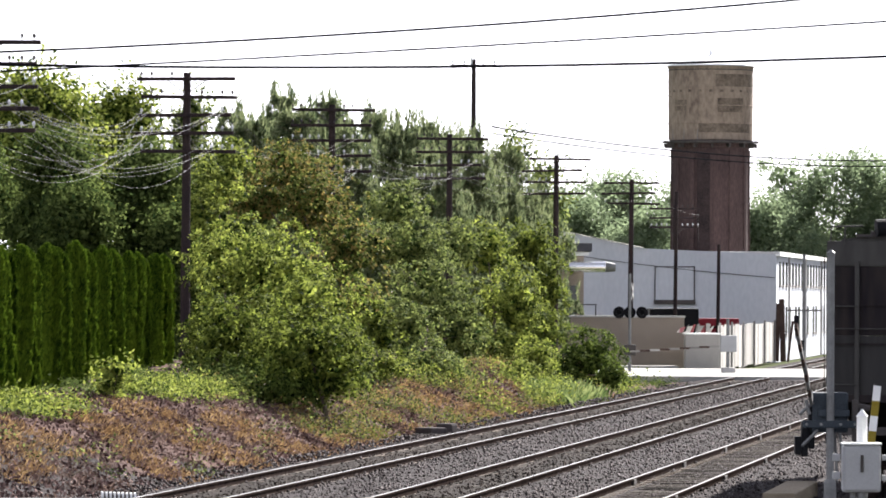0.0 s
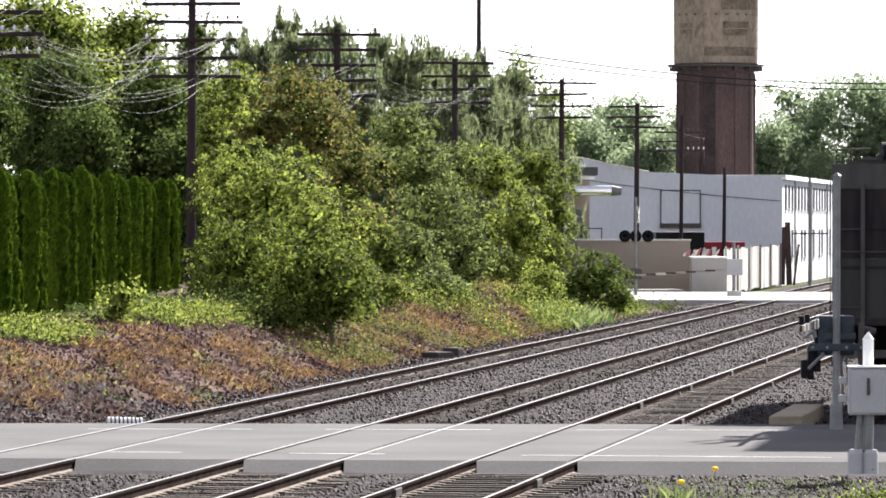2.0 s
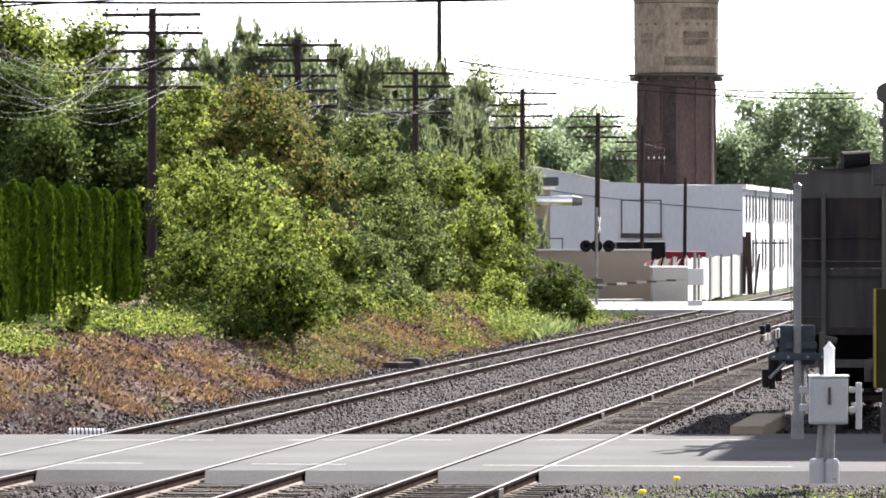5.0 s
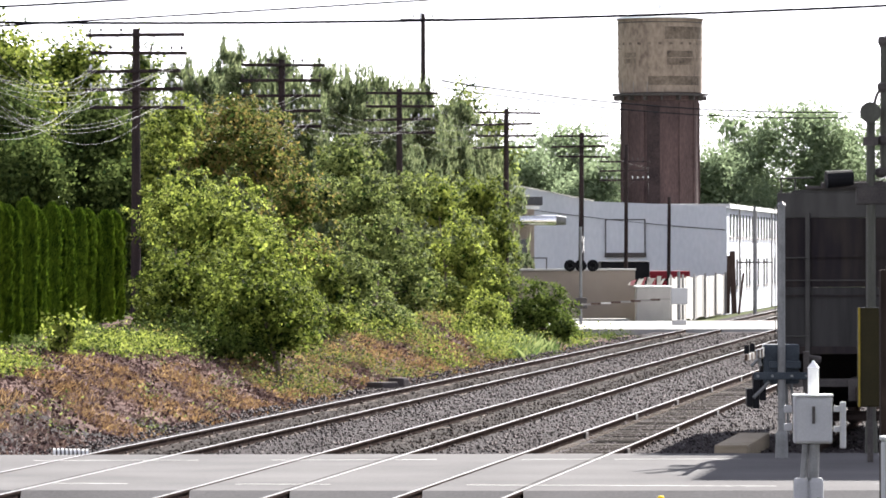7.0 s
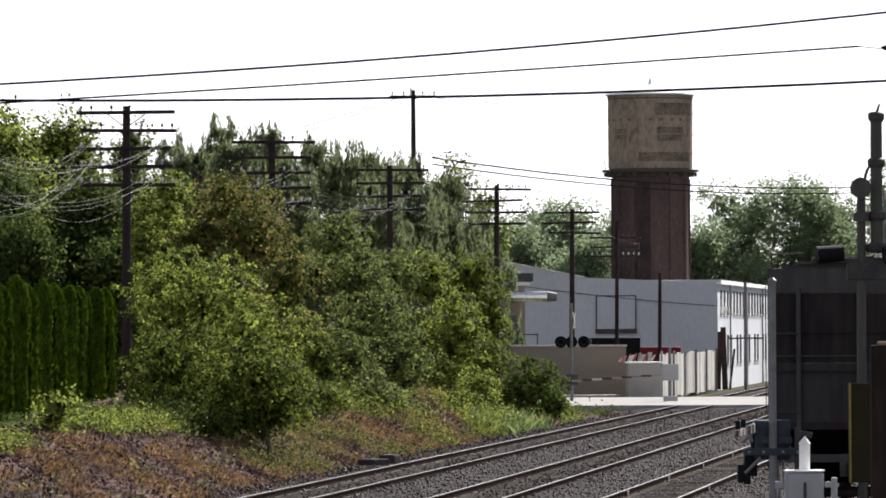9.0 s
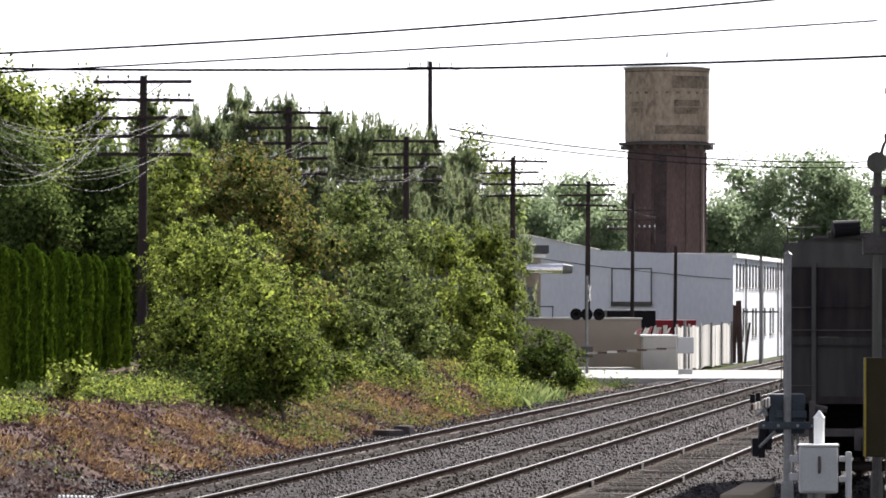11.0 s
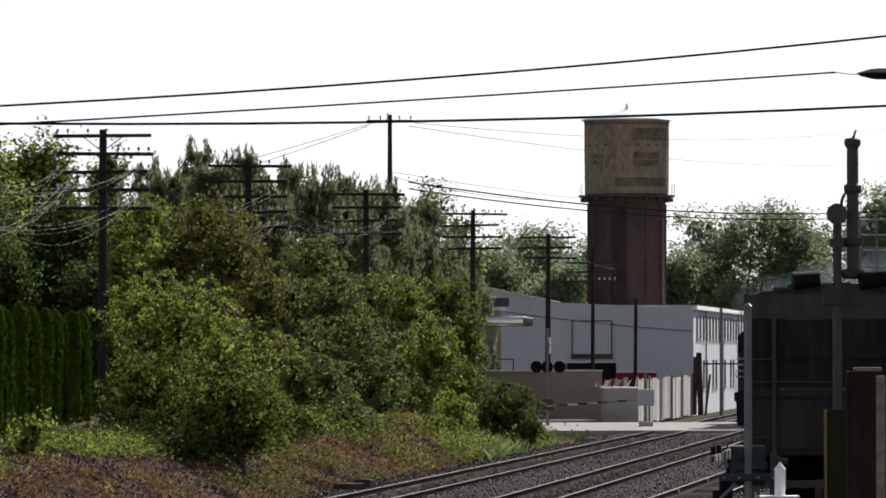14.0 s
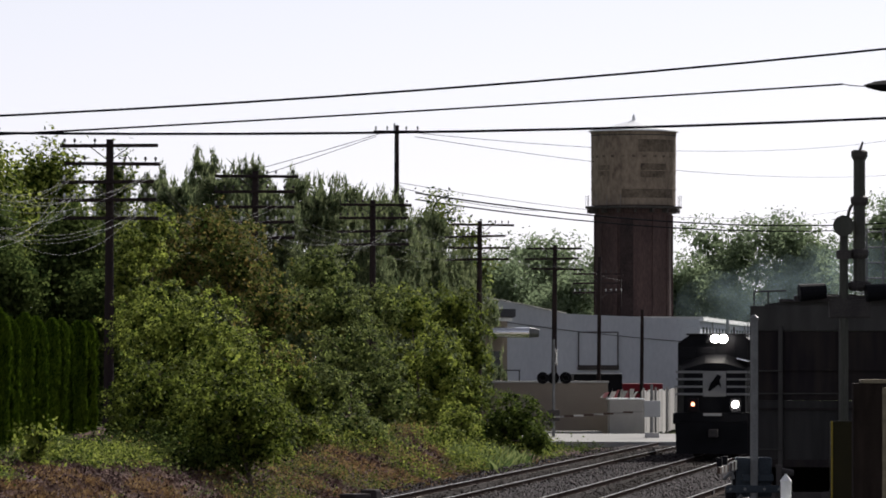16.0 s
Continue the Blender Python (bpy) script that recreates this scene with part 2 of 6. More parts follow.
# ---- mesh helpers ----
def part(name, bm, material, parent=None, label="", smooth=False):
    me = bpy.data.meshes.new(name)
    bm.to_mesh(me)
    bm.free()
    return link_mesh(name, me, material, parent, label, smooth)


def link_mesh(name, me, material, parent=None, label="", smooth=False):
    for m in material if isinstance(material, (list, tuple)) else [material]:
        me.materials.append(m)
    if smooth:
        me.polygons.foreach_set("use_smooth", [True] * len(me.polygons))
    ob = new(name, me)
    ob.parent = parent
    if label:
        tagged(ob, label)
    return ob


def empty(name, m, label="", category="", group="", kind=""):
    ob = new(name)
    ob.matrix_world = m
    return tagged(ob, label, category, group, kind)


def box(bm, x0, x1, y0, y1, z0, z1, bevel=0.0, m=None):
    made = bmesh.ops.create_cube(bm, size=1.0, matrix=Matrix.Translation(((x0 + x1) / 2, (y0 + y1) / 2, (z0 + z1) / 2)) @ Matrix.Diagonal((x1 - x0, y1 - y0, z1 - z0, 1)))
    vs = made["verts"]
    if m:
        bmesh.ops.transform(bm, matrix=m, verts=vs)
    if bevel:
        es = list({e for v in vs for e in v.link_edges})
        bmesh.ops.bevel(bm, geom=es, offset=bevel, segments=2, affect="EDGES", profile=0.6)
    return bm


def tube(bm, a, b, r0, r1=None, sides=10, caps=True):
    a, b = Vector(a), Vector(b)
    q = (b - a).to_track_quat("Z", "Y").to_matrix().to_4x4()
    m = Matrix.Translation((a + b) / 2) @ q
    bmesh.ops.create_cone(bm, cap_ends=caps, segments=sides, radius1=r0, radius2=r0 if r1 is None else r1, depth=(b - a).length, matrix=m)
    return bm


def lathe(bm, profile, sides=24, axis=(0, 0)):
    """A body of revolution from (radius, z) pairs."""
    rings = [[bm.verts.new((axis[0] + r * math.cos(2 * math.pi * i / sides), axis[1] + r * math.sin(2 * math.pi * i / sides), z)) for i in range(sides)] for r, z in profile]
    for p, q in zip(rings, rings[1:]):
        for i in range(sides):
            bm.faces.new((p[i], p[(i + 1) % sides], q[(i + 1) % sides], q[i]))
    bm.faces.new(rings[0][::-1])
    bm.faces.new(rings[-1])
    return bm


def prism(bm, outline, a, b):
    """Sweep an outline (u across, z up) from a to b along the ground."""
    a, b = Vector(a), Vector(b)
    d = (b - a).normalized()
    side = Vector((d.y, -d.x, 0))
    rings = [[bm.verts.new(p + side * u + Vector((0, 0, z))) for u, z in outline] for p in (a, b)]
    n = len(outline)
    for i in range(n):
        bm.faces.new((rings[0][i], rings[0][(i + 1) % n], rings[1][(i + 1) % n], rings[1][i]))
    bm.faces.new(rings[0][::-1])
    bm.faces.new(rings[1])
    return bm


def arrays_mesh(name, verts, faces_of=4):
    """A mesh of loose polygons from an array of shape (count, faces_of, 3)."""
    count = len(verts)
    me = bpy.data.meshes.new(name)
    me.vertices.add(count * faces_of)
    me.vertices.foreach_set("co", np.ascontiguousarray(verts, dtype=np.float32).reshape(-1))
    me.loops.add(count * faces_of)
    me.loops.foreach_set("vertex_index", np.arange(count * faces_of, dtype=np.int32))
    me.polygons.add(count)
    me.polygons.foreach_set("loop_start", np.arange(0, count * faces_of, faces_of, dtype=np.int32))
    me.update(calc_edges=True)
    return me


rng = np.random.default_rng(7)


def leaves(points, out, size, long=1.5, flat=0.6):
    """Pointed leaves at points, facing roughly along out."""
    n = len(points)
    nrm = out + rng.normal(0, flat, (n, 3))
    nrm /= np.linalg.norm(nrm, axis=1, keepdims=True)
    a = np.cross(nrm, rng.normal(0, 1, (n, 3)))
    a /= np.linalg.norm(a, axis=1, keepdims=True)
    b = np.cross(nrm, a)
    s = size * rng.uniform(0.6, 1.3, (n, 1))
    tip = a * s * long * 0.5
    side = b * s * 0.42
    droop = nrm * s * 0.18
    return np.stack([points - tip, points + side - droop * 0.3 + tip * 0.1, points + tip - droop, points - side - droop * 0.3 + tip * 0.1], axis=1)


def crown(lobes, count, size, shell=0.6, flat=0.7, long=1.5, lumps=0.16, seed=1, under=False):
    """Leaves through ellipsoid lobes (x, y, z, rx, ry, rz), thick at the outside, with ragged sprays and gaps."""
    r = np.random.default_rng(seed)
    w = np.array([l[3] * l[5] for l in lobes])
    pts, outs = [], []
    for lobe, k in zip(lobes, (w / w.sum() * count).astype(int)):
        c, rad = np.array(lobe[:3]), np.array(lobe[3:])
        # sprays: clusters of leaves round twig ends
        twigs = max(6, k // 22)
        d = r.normal(0, 1, (twigs, 3))
        d[:, 2] = np.where(d[:, 2] < -0.25, -d[:, 2] * 0.6, d[:, 2]) if under else d[:, 2]
        d /= np.linalg.norm(d, axis=1, keepdims=True)
        rr = 1 - shell * r.random((twigs, 1)) ** 1.6
        rr *= 1 + lumps * np.sin(d[:, :1] * 5 + lobe[0] * 3) * np.cos(d[:, 1:2] * 4 + d[:, 2:] * 5 + lobe[2]) + r.normal(0, 0.1, (twigs, 1))
        which = r.integers(0, twigs, k)
        dirs = d[which]
        spread = size * 1.9
        p = c + dirs * rr[which] * rad + r.normal(0, spread, (k, 3)) + dirs * r.random((k, 1)) * spread
        pts.append(p)
        outs.append(dirs * 0.8 + np.array([0, 0, 0.45]))
    outer = leaves(np.concatenate(pts), np.concatenate(outs), size, long, flat)
    # the close inner foliage that keeps light from passing straight through
    n = count // 9
    pick = np.array(lobes)[r.choice(len(lobes), n, p=w / w.sum())]
    d = r.normal(0, 1, (n, 3))
    d /= np.linalg.norm(d, axis=1, keepdims=True)
    inner = leaves(pick[:, :3] * np.array([0.88, 0.88, 0.97]) + d * pick[:, 3:] * 0.6 * r.random((n, 1)) ** 0.4, d, size * 2.3, long, 1.0)
    return np.concatenate([outer, inner])


def limbs(bm, base, lobes, r0):
    base = Vector(base)
    mid = base + (Vector(lobes[0][:3]) - base) * 0.45
    tube(bm, base - Vector((0, 0, 0.3)), mid, r0, r0 * 0.7, 8)
    for l in lobes[:14]:
        c = Vector(l[:3])
        tube(bm, mid, c, r0 * 0.5, r0 * 0.22, 6)
        for k in range(3):
            tip = c + Vector((math.sin(k * 2.1 + l[0]) * l[3], math.cos(k * 2.1 + l[0]) * l[4], (0.3 + 0.3 * k) * l[5])) * 0.8
            tube(bm, c, tip, r0 * 0.22, r0 * 0.06, 5)
    return bm


# ---- the lie of the land ----
SLOPE = 0.112          # tracks go this far to the side for each metre ahead
TRACKS = [(-15.9, 0.112), (-12.0, 0.112), (-9.09, 0.1174), (-4.12, 0.1165)]
NORTH_ANGLE = math.atan(SLOPE)


def track_x(i, y):
    return TRACKS[i][0] + TRACKS[i][1] * y


def smooth(a, b, x):
    t = min(1.0, max(0.0, (x - a) / (b - a)))
    return t * t * (3 - 2 * t)


def bed(x, y):
    """Ballast level: raised against the far kerb of the crossing, worn down between the rails before it and along the siding."""
    near = 1 - smooth(82.5, 86, y)
    z = -0.12 + 0.04 * smooth(99, 99.5, y) * (1 - smooth(99.8, 103, y)) - 0.065 * near
    for i in range(3):
        z -= (0.035, 0.035, 0.048)[i] * (1 - near) * (1 - smooth(0.62, 0.8, abs(x - track_x(i, y))))
    return z


def height(x, y):
    """Ground level: ballast bed on the right, a bank with a level top to the left of the tracks."""
    d = track_x(0, y) - x
    if d < 1.7:
        z = bed(x, y) + 0.02 * noise.noise((x * 1.5, y * 1.5, 0))
        far = x - track_x(3, y)
        if far > 3:
            z -= 0.1 * smooth(3, 5, far)
        return z
    toe = -0.22 - 0.22 * smooth(1.7, 2.4, d)
    up = 1.45 * smooth(2.3, 7.4, d) + 0.35 * smooth(7, 11, d)
    keep = smooth(101, 112, y) * (1 - smooth(222, 246, y))
    rough = 0.14 * noise.noise((x * 0.45, y * 0.25, 3)) + 0.06 * noise.noise((x * 1.7, y * 1.2, 5))
    return toe + 0.2 * (1 - keep) + (up + rough * smooth(2.3, 4, d)) * keep


def build_ground():
    ys = [-3000, -1000, -300, -100, -40, -10, 10, 25] + list(np.arange(40, 66, 3)) + list(np.arange(66, 130, 0.7)) + list(np.arange(130, 260, 1.0)) + list(np.arange(260, 420, 5)) + [440, 480, 540, 640, 800, 1100, 1600, 2400, 4000]
    ds = [-3000, -1200, -500, -200, -90, -50, -34, -26, -20, -17, -14.5, -13] + list(np.arange(-12.5, 1.6, 0.6)) + list(np.arange(1.6, 15, 0.4)) + [16, 18, 21, 26, 34, 48, 80, 160, 400, 1200, 3000]
    verts, faces, mats = [], [], []
    for y in ys:
        for d in ds:
            x = track_x(0, y) - d
            verts.append((x, y, height(x, y)))
    w = len(ds)
    for i in range(len(ys) - 1):
        for j in range(w - 1):
            faces.append((i * w + j, (i + 1) * w + j, (i + 1) * w + j + 1, i * w + j + 1))
            d, y = ds[j], ys[i]
            wobble = noise.noise((d * 0.5, y * 0.2, 9)) * 1.2
            if d < -15 - wobble or (y < 77 and d < -11.2 - wobble):
                k = 2
            elif d < 2.2 or (y < 126 and d < 3.6 + wobble) or (y < 117 and d < 5.6 + wobble):
                k = 0
            elif d < 14 + wobble and y < 200:
                k = 1
            elif 200 <= y < 254 and d < 14:
                k = 1
            else:
                k = 2
            if k == 0 and (abs(d + 0.3) < 0.8 or abs(d + 4.2) < 0.8):
                k = 3
            mats.append(k)
    me = bpy.data.meshes.new("ground")
    me.from_pydata(verts, [], faces)
    me.polygons.foreach_set("material_index", mats)
    ob = link_mesh("ground", me, [M["ballast"], M["bank"], M["grass_ground"], M["oily_ballast"]], smooth=True)
    tagged(ob, "grey ballast bed with a dry brown grassy bank beside it", "ground", kind="structure")


build_ground()


def rail_parts():
    foot = [(-0.075, -0.17), (0.075, -0.17), (0.075, -0.155), (0.012, -0.135), (0.012, -0.045), (0.034, -0.035), (0.036, -0.003)]
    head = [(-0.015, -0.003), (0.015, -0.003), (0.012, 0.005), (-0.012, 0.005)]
    foot = foot + [(-u, z) for u, z in foot[::-1][:-1]]
    foot[-1] = (-0.075, -0.155)
    tie_me = bpy.data.meshes.new("tie")
    bm = bmesh.new()
    box(bm, -1.3, 1.3, -0.115, 0.115, -0.34, -0.172)
    for s in (-0.7535, 0.7535):
        for v in bmesh.ops.create_cube(bm, size=1.0, matrix=Matrix.Translation((s, 0, -0.168)) @ Matrix.Diagonal((0.36, 0.2, 0.02, 1)))["verts"]:
            for f in v.link_faces:
                f.material_index = 1
    bm.to_mesh(tie_me)
    bm.free()
    tie_me.materials.append(M["tie"])
    tie_me.materials.append(M["plate"])
    words = ["double-track main line, polished rails on wooden ties in ballast", "main line track with polished steel rails on wooden ties", "siding track with weathered ties and bolted rail joints", "stub siding track holding a parked hopper car"]
    for i, (x0, s) in enumerate(TRACKS):
        start = 60 if i < 3 else 100.6
        stop = 900
        d = Vector((s, 1, 0)).normalized()
        side = Vector((d.y, -d.x, 0))
        a, b = Vector((x0 + s * start, start, 0)), Vector((x0 + s * stop, stop, 0))
        thing = empty("railway_track", Matrix.Translation(a), words[i], "railway track", "railway tracks", kind="structure")
        inv = Matrix.Translation(-a)
        for k in (-0.7535, 0.7535):
            bm = bmesh.new()
            prism(bm, foot, Vector((0, 0, 0)) + side * k, b - a + side * k)
            # foot faces take the paler plate colour as their sunlit line
            for f in bm.faces:
                f.material_index = 1 if f.calc_center_median().z < -0.137 and len(f.verts) == 4 else 0
            r = part("rail", bm, [M["rail_side"], M["plate"]], thing, "steel rail with rusty sides, sunlight put into its paler foot")
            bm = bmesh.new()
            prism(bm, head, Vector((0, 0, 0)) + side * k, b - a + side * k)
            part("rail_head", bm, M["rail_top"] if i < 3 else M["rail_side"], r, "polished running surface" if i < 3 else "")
            if i == 2:
                # joint bars along the siding's rails
                for y in np.arange(64 + (3 if k > 0 else 0), 160, 11.9):
                    p = (Vector((s * (y - start), y - start, 0)) + side * k)
                    bm = bmesh.new()
                    box(bm, -0.065, 0.065, -0.3, 0.3, -0.13, -0.02, 0.008, Matrix.Translation(p) @ Matrix.Rotation(-math.atan(s), 4, "Z"))
                    part("joint_bar", bm, M["dark_metal"], r)
        y, n = start, 0
        turn = Matrix.Rotation(-math.atan(s), 4, "Z")
        rest = bmesh.new()
        while y < 330:
            on_road = 83.4 < y < 99.6
            p = Vector((s * (y - start), y - start, 0.0))
            wob = noise.noise((y * 3.1, i * 7, 0))
            m = Matrix.Translation(p + Vector((wob * 0.05, 0, (0.012 if i < 2 else 0.028) + wob * 0.012))) @ turn @ Matrix.Rotation(wob * 0.03, 4, "Z")
            if not on_road:
                if y < 190:
                    t = new("tie", tie_me)
                    t.parent = thing
                    t.matrix_basis = m
                else:
                    box(rest, -1.3, 1.3, -0.115, 0.115, -0.34, -0.172, 0, m)
            y += 0.54 if i < 2 else 0.6
            n += 1
        tagged(part("tie_row", rest, M["tie"], thing), kind="stuff")


rail_parts()


def road_slab(name, label, corners, top, thick, material, edge=0.0):
    bm = bmesh.new()
    up = [bm.verts.new((x, y, top)) for x, y in corners]
    low = [bm.verts.new((x, y - (edge if k < 2 else 0), top - thick)) for k, (x, y) in enumerate(corners)]
    n = len(corners)
    bm.faces.new(up)
    bm.faces.new(low[::-1])
    for i in range(n):
        bm.faces.new((up[i], low[i], low[(i + 1) % n], up[(i + 1) % n]))
    bmesh.ops.recalc_face_normals(bm, faces=bm.faces[:])
    ob = part(name, bm, material)
    return tagged(ob, label, "road", kind="structure")


def build_roads():
    # the near crossing, in panels between the rails with dark flangeway gaps
    def near_y(x):
        return 84.5 - 0.08 * (x + 3)

    def far_y(x):
        return 99.4

    cuts = []
    for i in range(3):
        for k in (-0.7535, 0.7535):
            cuts.append((i, k))
    edges = [None] + cuts + [None]
    for j in range(len(edges) - 1):
        def xl(y, e=edges[j]):
            return -40.0 if e is None else track_x(e[0], y) + e[1] + (0.1 if e[1] < 0 else 0.045)

        def xr(y, e=edges[j + 1]):
            return 40.0 if e is None else track_x(e[0], y) + e[1] - (0.1 if e[1] > 0 else 0.045)
        ya, yb = 81.6, 99.4
        def near(fn):
            y = 81.6
            for _ in range(6):
                y = near_y(fn(y))
            return fn(y), y
        pts = [near(xl), near(xr), (xr(yb), yb), (xl(yb), yb)]
        if edges[j] is None:
            pts[0] = (-40, near_y(-12))
        if edges[j + 1] is None:
            pts[1] = (40, near_y(12))
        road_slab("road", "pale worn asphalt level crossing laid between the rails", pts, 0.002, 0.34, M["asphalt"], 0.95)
    for y0, s in ((96.6, 0.0), (86.3, -0.15)):
        for x0, x1 in ((-12, -8.2), (-6.2, -3.5), (-2.3, 0.4), (1.8, 3.1), (3.3, 5.4)) if s == 0 else ((-12, -6.9), (-5.3, -4.2), (-2.6, -1.2), (0.8, 5.3)):
            bm = bmesh.new()
            vs = [bm.verts.new((x, y0 + s * x + dy, 0.007)) for x, dy in ((x0, -0.055), (x1, -0.055), (x1, 0.055), (x0, 0.055))]
            bm.faces.new(vs)
            tagged(part("road_marking", bm, M["white_line"]), "worn white line painted on the crossing", "road marking", kind="structure")
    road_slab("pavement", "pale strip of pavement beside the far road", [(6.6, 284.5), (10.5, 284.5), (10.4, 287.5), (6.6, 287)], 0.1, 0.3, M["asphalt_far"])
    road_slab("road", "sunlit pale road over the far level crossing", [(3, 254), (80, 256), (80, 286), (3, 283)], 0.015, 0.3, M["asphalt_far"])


build_roads()


# ---- poles and wires ----
def sag(a, b, drop, n=14):
    return [Vector(a).lerp(Vector(b), t) - Vector((0, 0, drop * 4 * t * (1 - t))) for t in np.linspace(0, 1, n)]


def wire(name, paths, radius, material, label, category="wire", parent=None):
    cu = bpy.data.curves.new(name, "CURVE")
    cu.dimensions, cu.bevel_depth, cu.bevel_resolution = "3D", radius, 1
    for pts in paths:
        sp = cu.splines.new("POLY")
        sp.points.add(len(pts) - 1)
        for q, p in zip(sp.points, pts):
            q.co = (*p, 1)
    cu.materials.append(material)
    ob = new(name, cu)
    if parent:
        ob.parent = parent
    else:
        tagged(ob, label, category)
    return ob


POLES = [(-12.2, 149, 10.0, 5), (-8.47, 182, 10.3, 5), (-4.74, 215, 10.4, 5), (-0.46, 250, 10.3, 4), (4.6, 286, 10.3, 4), (9.3, 322, 9.85, 3), (12.98, 358, 9.0, 3), (17.0, 394, 8.0, 2)]


def telegraph_pole(x, y, top, arms):
    base = height(x, y)
    thing = empty("telegraph_pole", pose(x, y, base, 0, 0, -7), "weathered dark telegraph pole with rows of crossarms and insulators", "telegraph pole", "telegraph poles along the track")
    h = top - base
    bm = bmesh.new()
    lean = noise.noise((x * 3, y, 0)) * 0.12
    tube(bm, (-0.05, 0, -0.6), (lean, 0, h), 0.17, 0.115, 12)
    part("pole", bm, M["pole_wood"], thing)
    pins = []
    for k in range(arms):
        z = h - 0.2 - 0.56 * k
        tilt = noise.noise((x, y, k * 3.3)) * 0.03
        w = 1.53 - 0.04 * (k % 3)
        bm = bmesh.new()
        box(bm, -w, w, -0.2, -0.09, z - 0.055, z + 0.055, 0.01, Matrix.Rotation(tilt, 4, "Y"))
        arm = part("crossarm", bm, M["pole_wood"], thing)
        for s in (-1, 1):
            bm = bmesh.new()
            tube(bm, (lean + s * 0.05, -0.14, z - 0.45), (s * 0.62, -0.14, z - 0.03 - s * 0.62 * tilt), 0.018, 0.018, 5)
            if k in (0, 2):
                part("brace", bm, M["dark_metal"], arm)
            else:
                bm.free()
        for j in range(10):
            u = (-1.42 + j * 0.316) + (0.0 if j < 5 else 0.0)
            if abs(u) < 0.2 or noise.noise((u * 9, z, x)) > 0.22:
                continue
            bm = bmesh.new()
            zz = z + 0.05 - u * tilt
            lathe(bm, [(0.012, zz), (0.012, zz + 0.07), (0.04, zz + 0.07), (0.045, zz + 0.12), (0.03, zz + 0.16), (0.012, zz + 0.18)], 7, (u, -0.145))
            part("insulator", bm, M["pin"] if k > 1 else M["dark_metal"], arm)
            pins.append((u, -0.145, zz + 0.12, k))
    return thing, pins, base


def build_poles():
    made = []
    for p in POLES:
        made.append(telegraph_pole(*p))
    r = random.Random(4)
    for i in range(len(made) - 1):
        (a, pa, ba), (b, pb, bb) = made[i], made[i + 1]
        ma, mb = pose(POLES[i][0], POLES[i][1], ba, 0, 0, -7), pose(POLES[i + 1][0], POLES[i + 1][1], bb, 0, 0, -7)
        paths = []
        low = [p for p in pa if p[3] >= (2 if i < 3 else 1)]
        goal = [p for p in pb if p[3] >= (2 if i < 3 else 1)]
        for n in range(18 if i < 2 else 8 if i < 4 else 2):
            if low and goal:
                u, v = r.choice(low), r.choice(goal)
                paths.append(sag(ma @ Vector(u[:3]), mb @ Vector(v[:3]), r.uniform(0.5, 1.9) if i < 3 else r.uniform(0.2, 0.9)))
        if paths:
            wire("telegraph_wire", paths, 0.0042, M["wire_pale"], "slack pale telegraph wires hanging in tangled loops", "telegraph wire")
    # wires that come from the pole before the first one seen
    (b, pb, bb) = made[0]
    mb = pose(POLES[0][0], POLES[0][1], bb, 0, 0, -7)
    paths = [sag((-16.2 + 0.3 * k, 116, 8.4 + 0.2 * (k % 4)), mb @ Vector(pb[-1 - k][:3]), 0.8) for k in range(14)]
    wire("telegraph_wire", paths, 0.0042, M["wire_pale"], "slack pale telegraph wires hanging in tangled loops", "telegraph wire")


build_poles()


def power_pole():
    x, y, top = 0.62, 310, 15.9
    base = height(x, y)
    thing = empty("power_pole", pose(x, y, base), "tall slender wooden power pole with a single crossarm", "power pole")
    h = top - base
    bm = bmesh.new()
    tube(bm, (0, 0, -0.5), (0, 0, h), 0.2, 0.12, 10)
    part("pole", bm, M["pole_wood"], thing)
    bm = bmesh.new()
    box(bm, -1.22, 1.22, -0.2, -0.08, h - 0.42, h - 0.28, 0.01)
    arm = part("crossarm", bm, M["pole_wood"], thing)
    for u in (-1.1, -0.5, 0.5, 1.1):
        bm = bmesh.new()
        lathe(bm, [(0.02, h - 0.28), (0.05, h - 0.2), (0.06, h - 0.1), (0.02, h - 0.05)], 7, (u, -0.14))
        part("insulator", bm, M["pin"], arm)
    bm = bmesh.new()
    tube(bm, (-0.12, -0.12, h + 0.1), (-0.12, -0.12, h - 0.3), 0.05, 0.05, 7)
    part("insulator", bm, M["pin"], thing)


power_pole()

# heavy cables over the near road
wire("overhead_cable", [sag((-24, 88, 6.885), (30, 88, 11.563), 1.52, 36)], 0.019, M["cable"], "heavy black overhead cable strung above the road", "overhead cable")
wire("overhead_cable", [sag((-24, 90, 6.06), (7.0, 90, 7.7), 0.12, 20)], 0.016, M["cable"], "heavy black overhead cable strung above the road", "overhead cable")
wire("overhead_cable", [sag((-30, 88, 8.3), (34, 88, 9.81), 2.15, 40)], 0.022, M["cable"], "heavy black overhead cable strung above the road", "overhead cable")
# thinner lines far off
far = [((0.62, 310, 15.6), (60, 650, 28.8), 1.5, 0.017), ((1.6, 310, 15.3), (60, 650, 24.6), 1.3, 0.017), ((0.2, 310, 15.6), (-20, 262, 8.6), 0.3, 0.016), ((-0.5, 310, 15.3), (-18, 262, 8.0), 0.2, 0.016),
       ((1.64, 312, 12.4), (36, 408, 13.2), 0.83, 0.045), ((1.64, 312, 12.05), (36, 408, 12.83), 0.83, 0.04), ((1.0, 311, 12.6), (9, 345, 12.3), 0.2, 0.016), ((0.62, 310, 12.9), (52, 645, 20.4), 1.5, 0.016)]
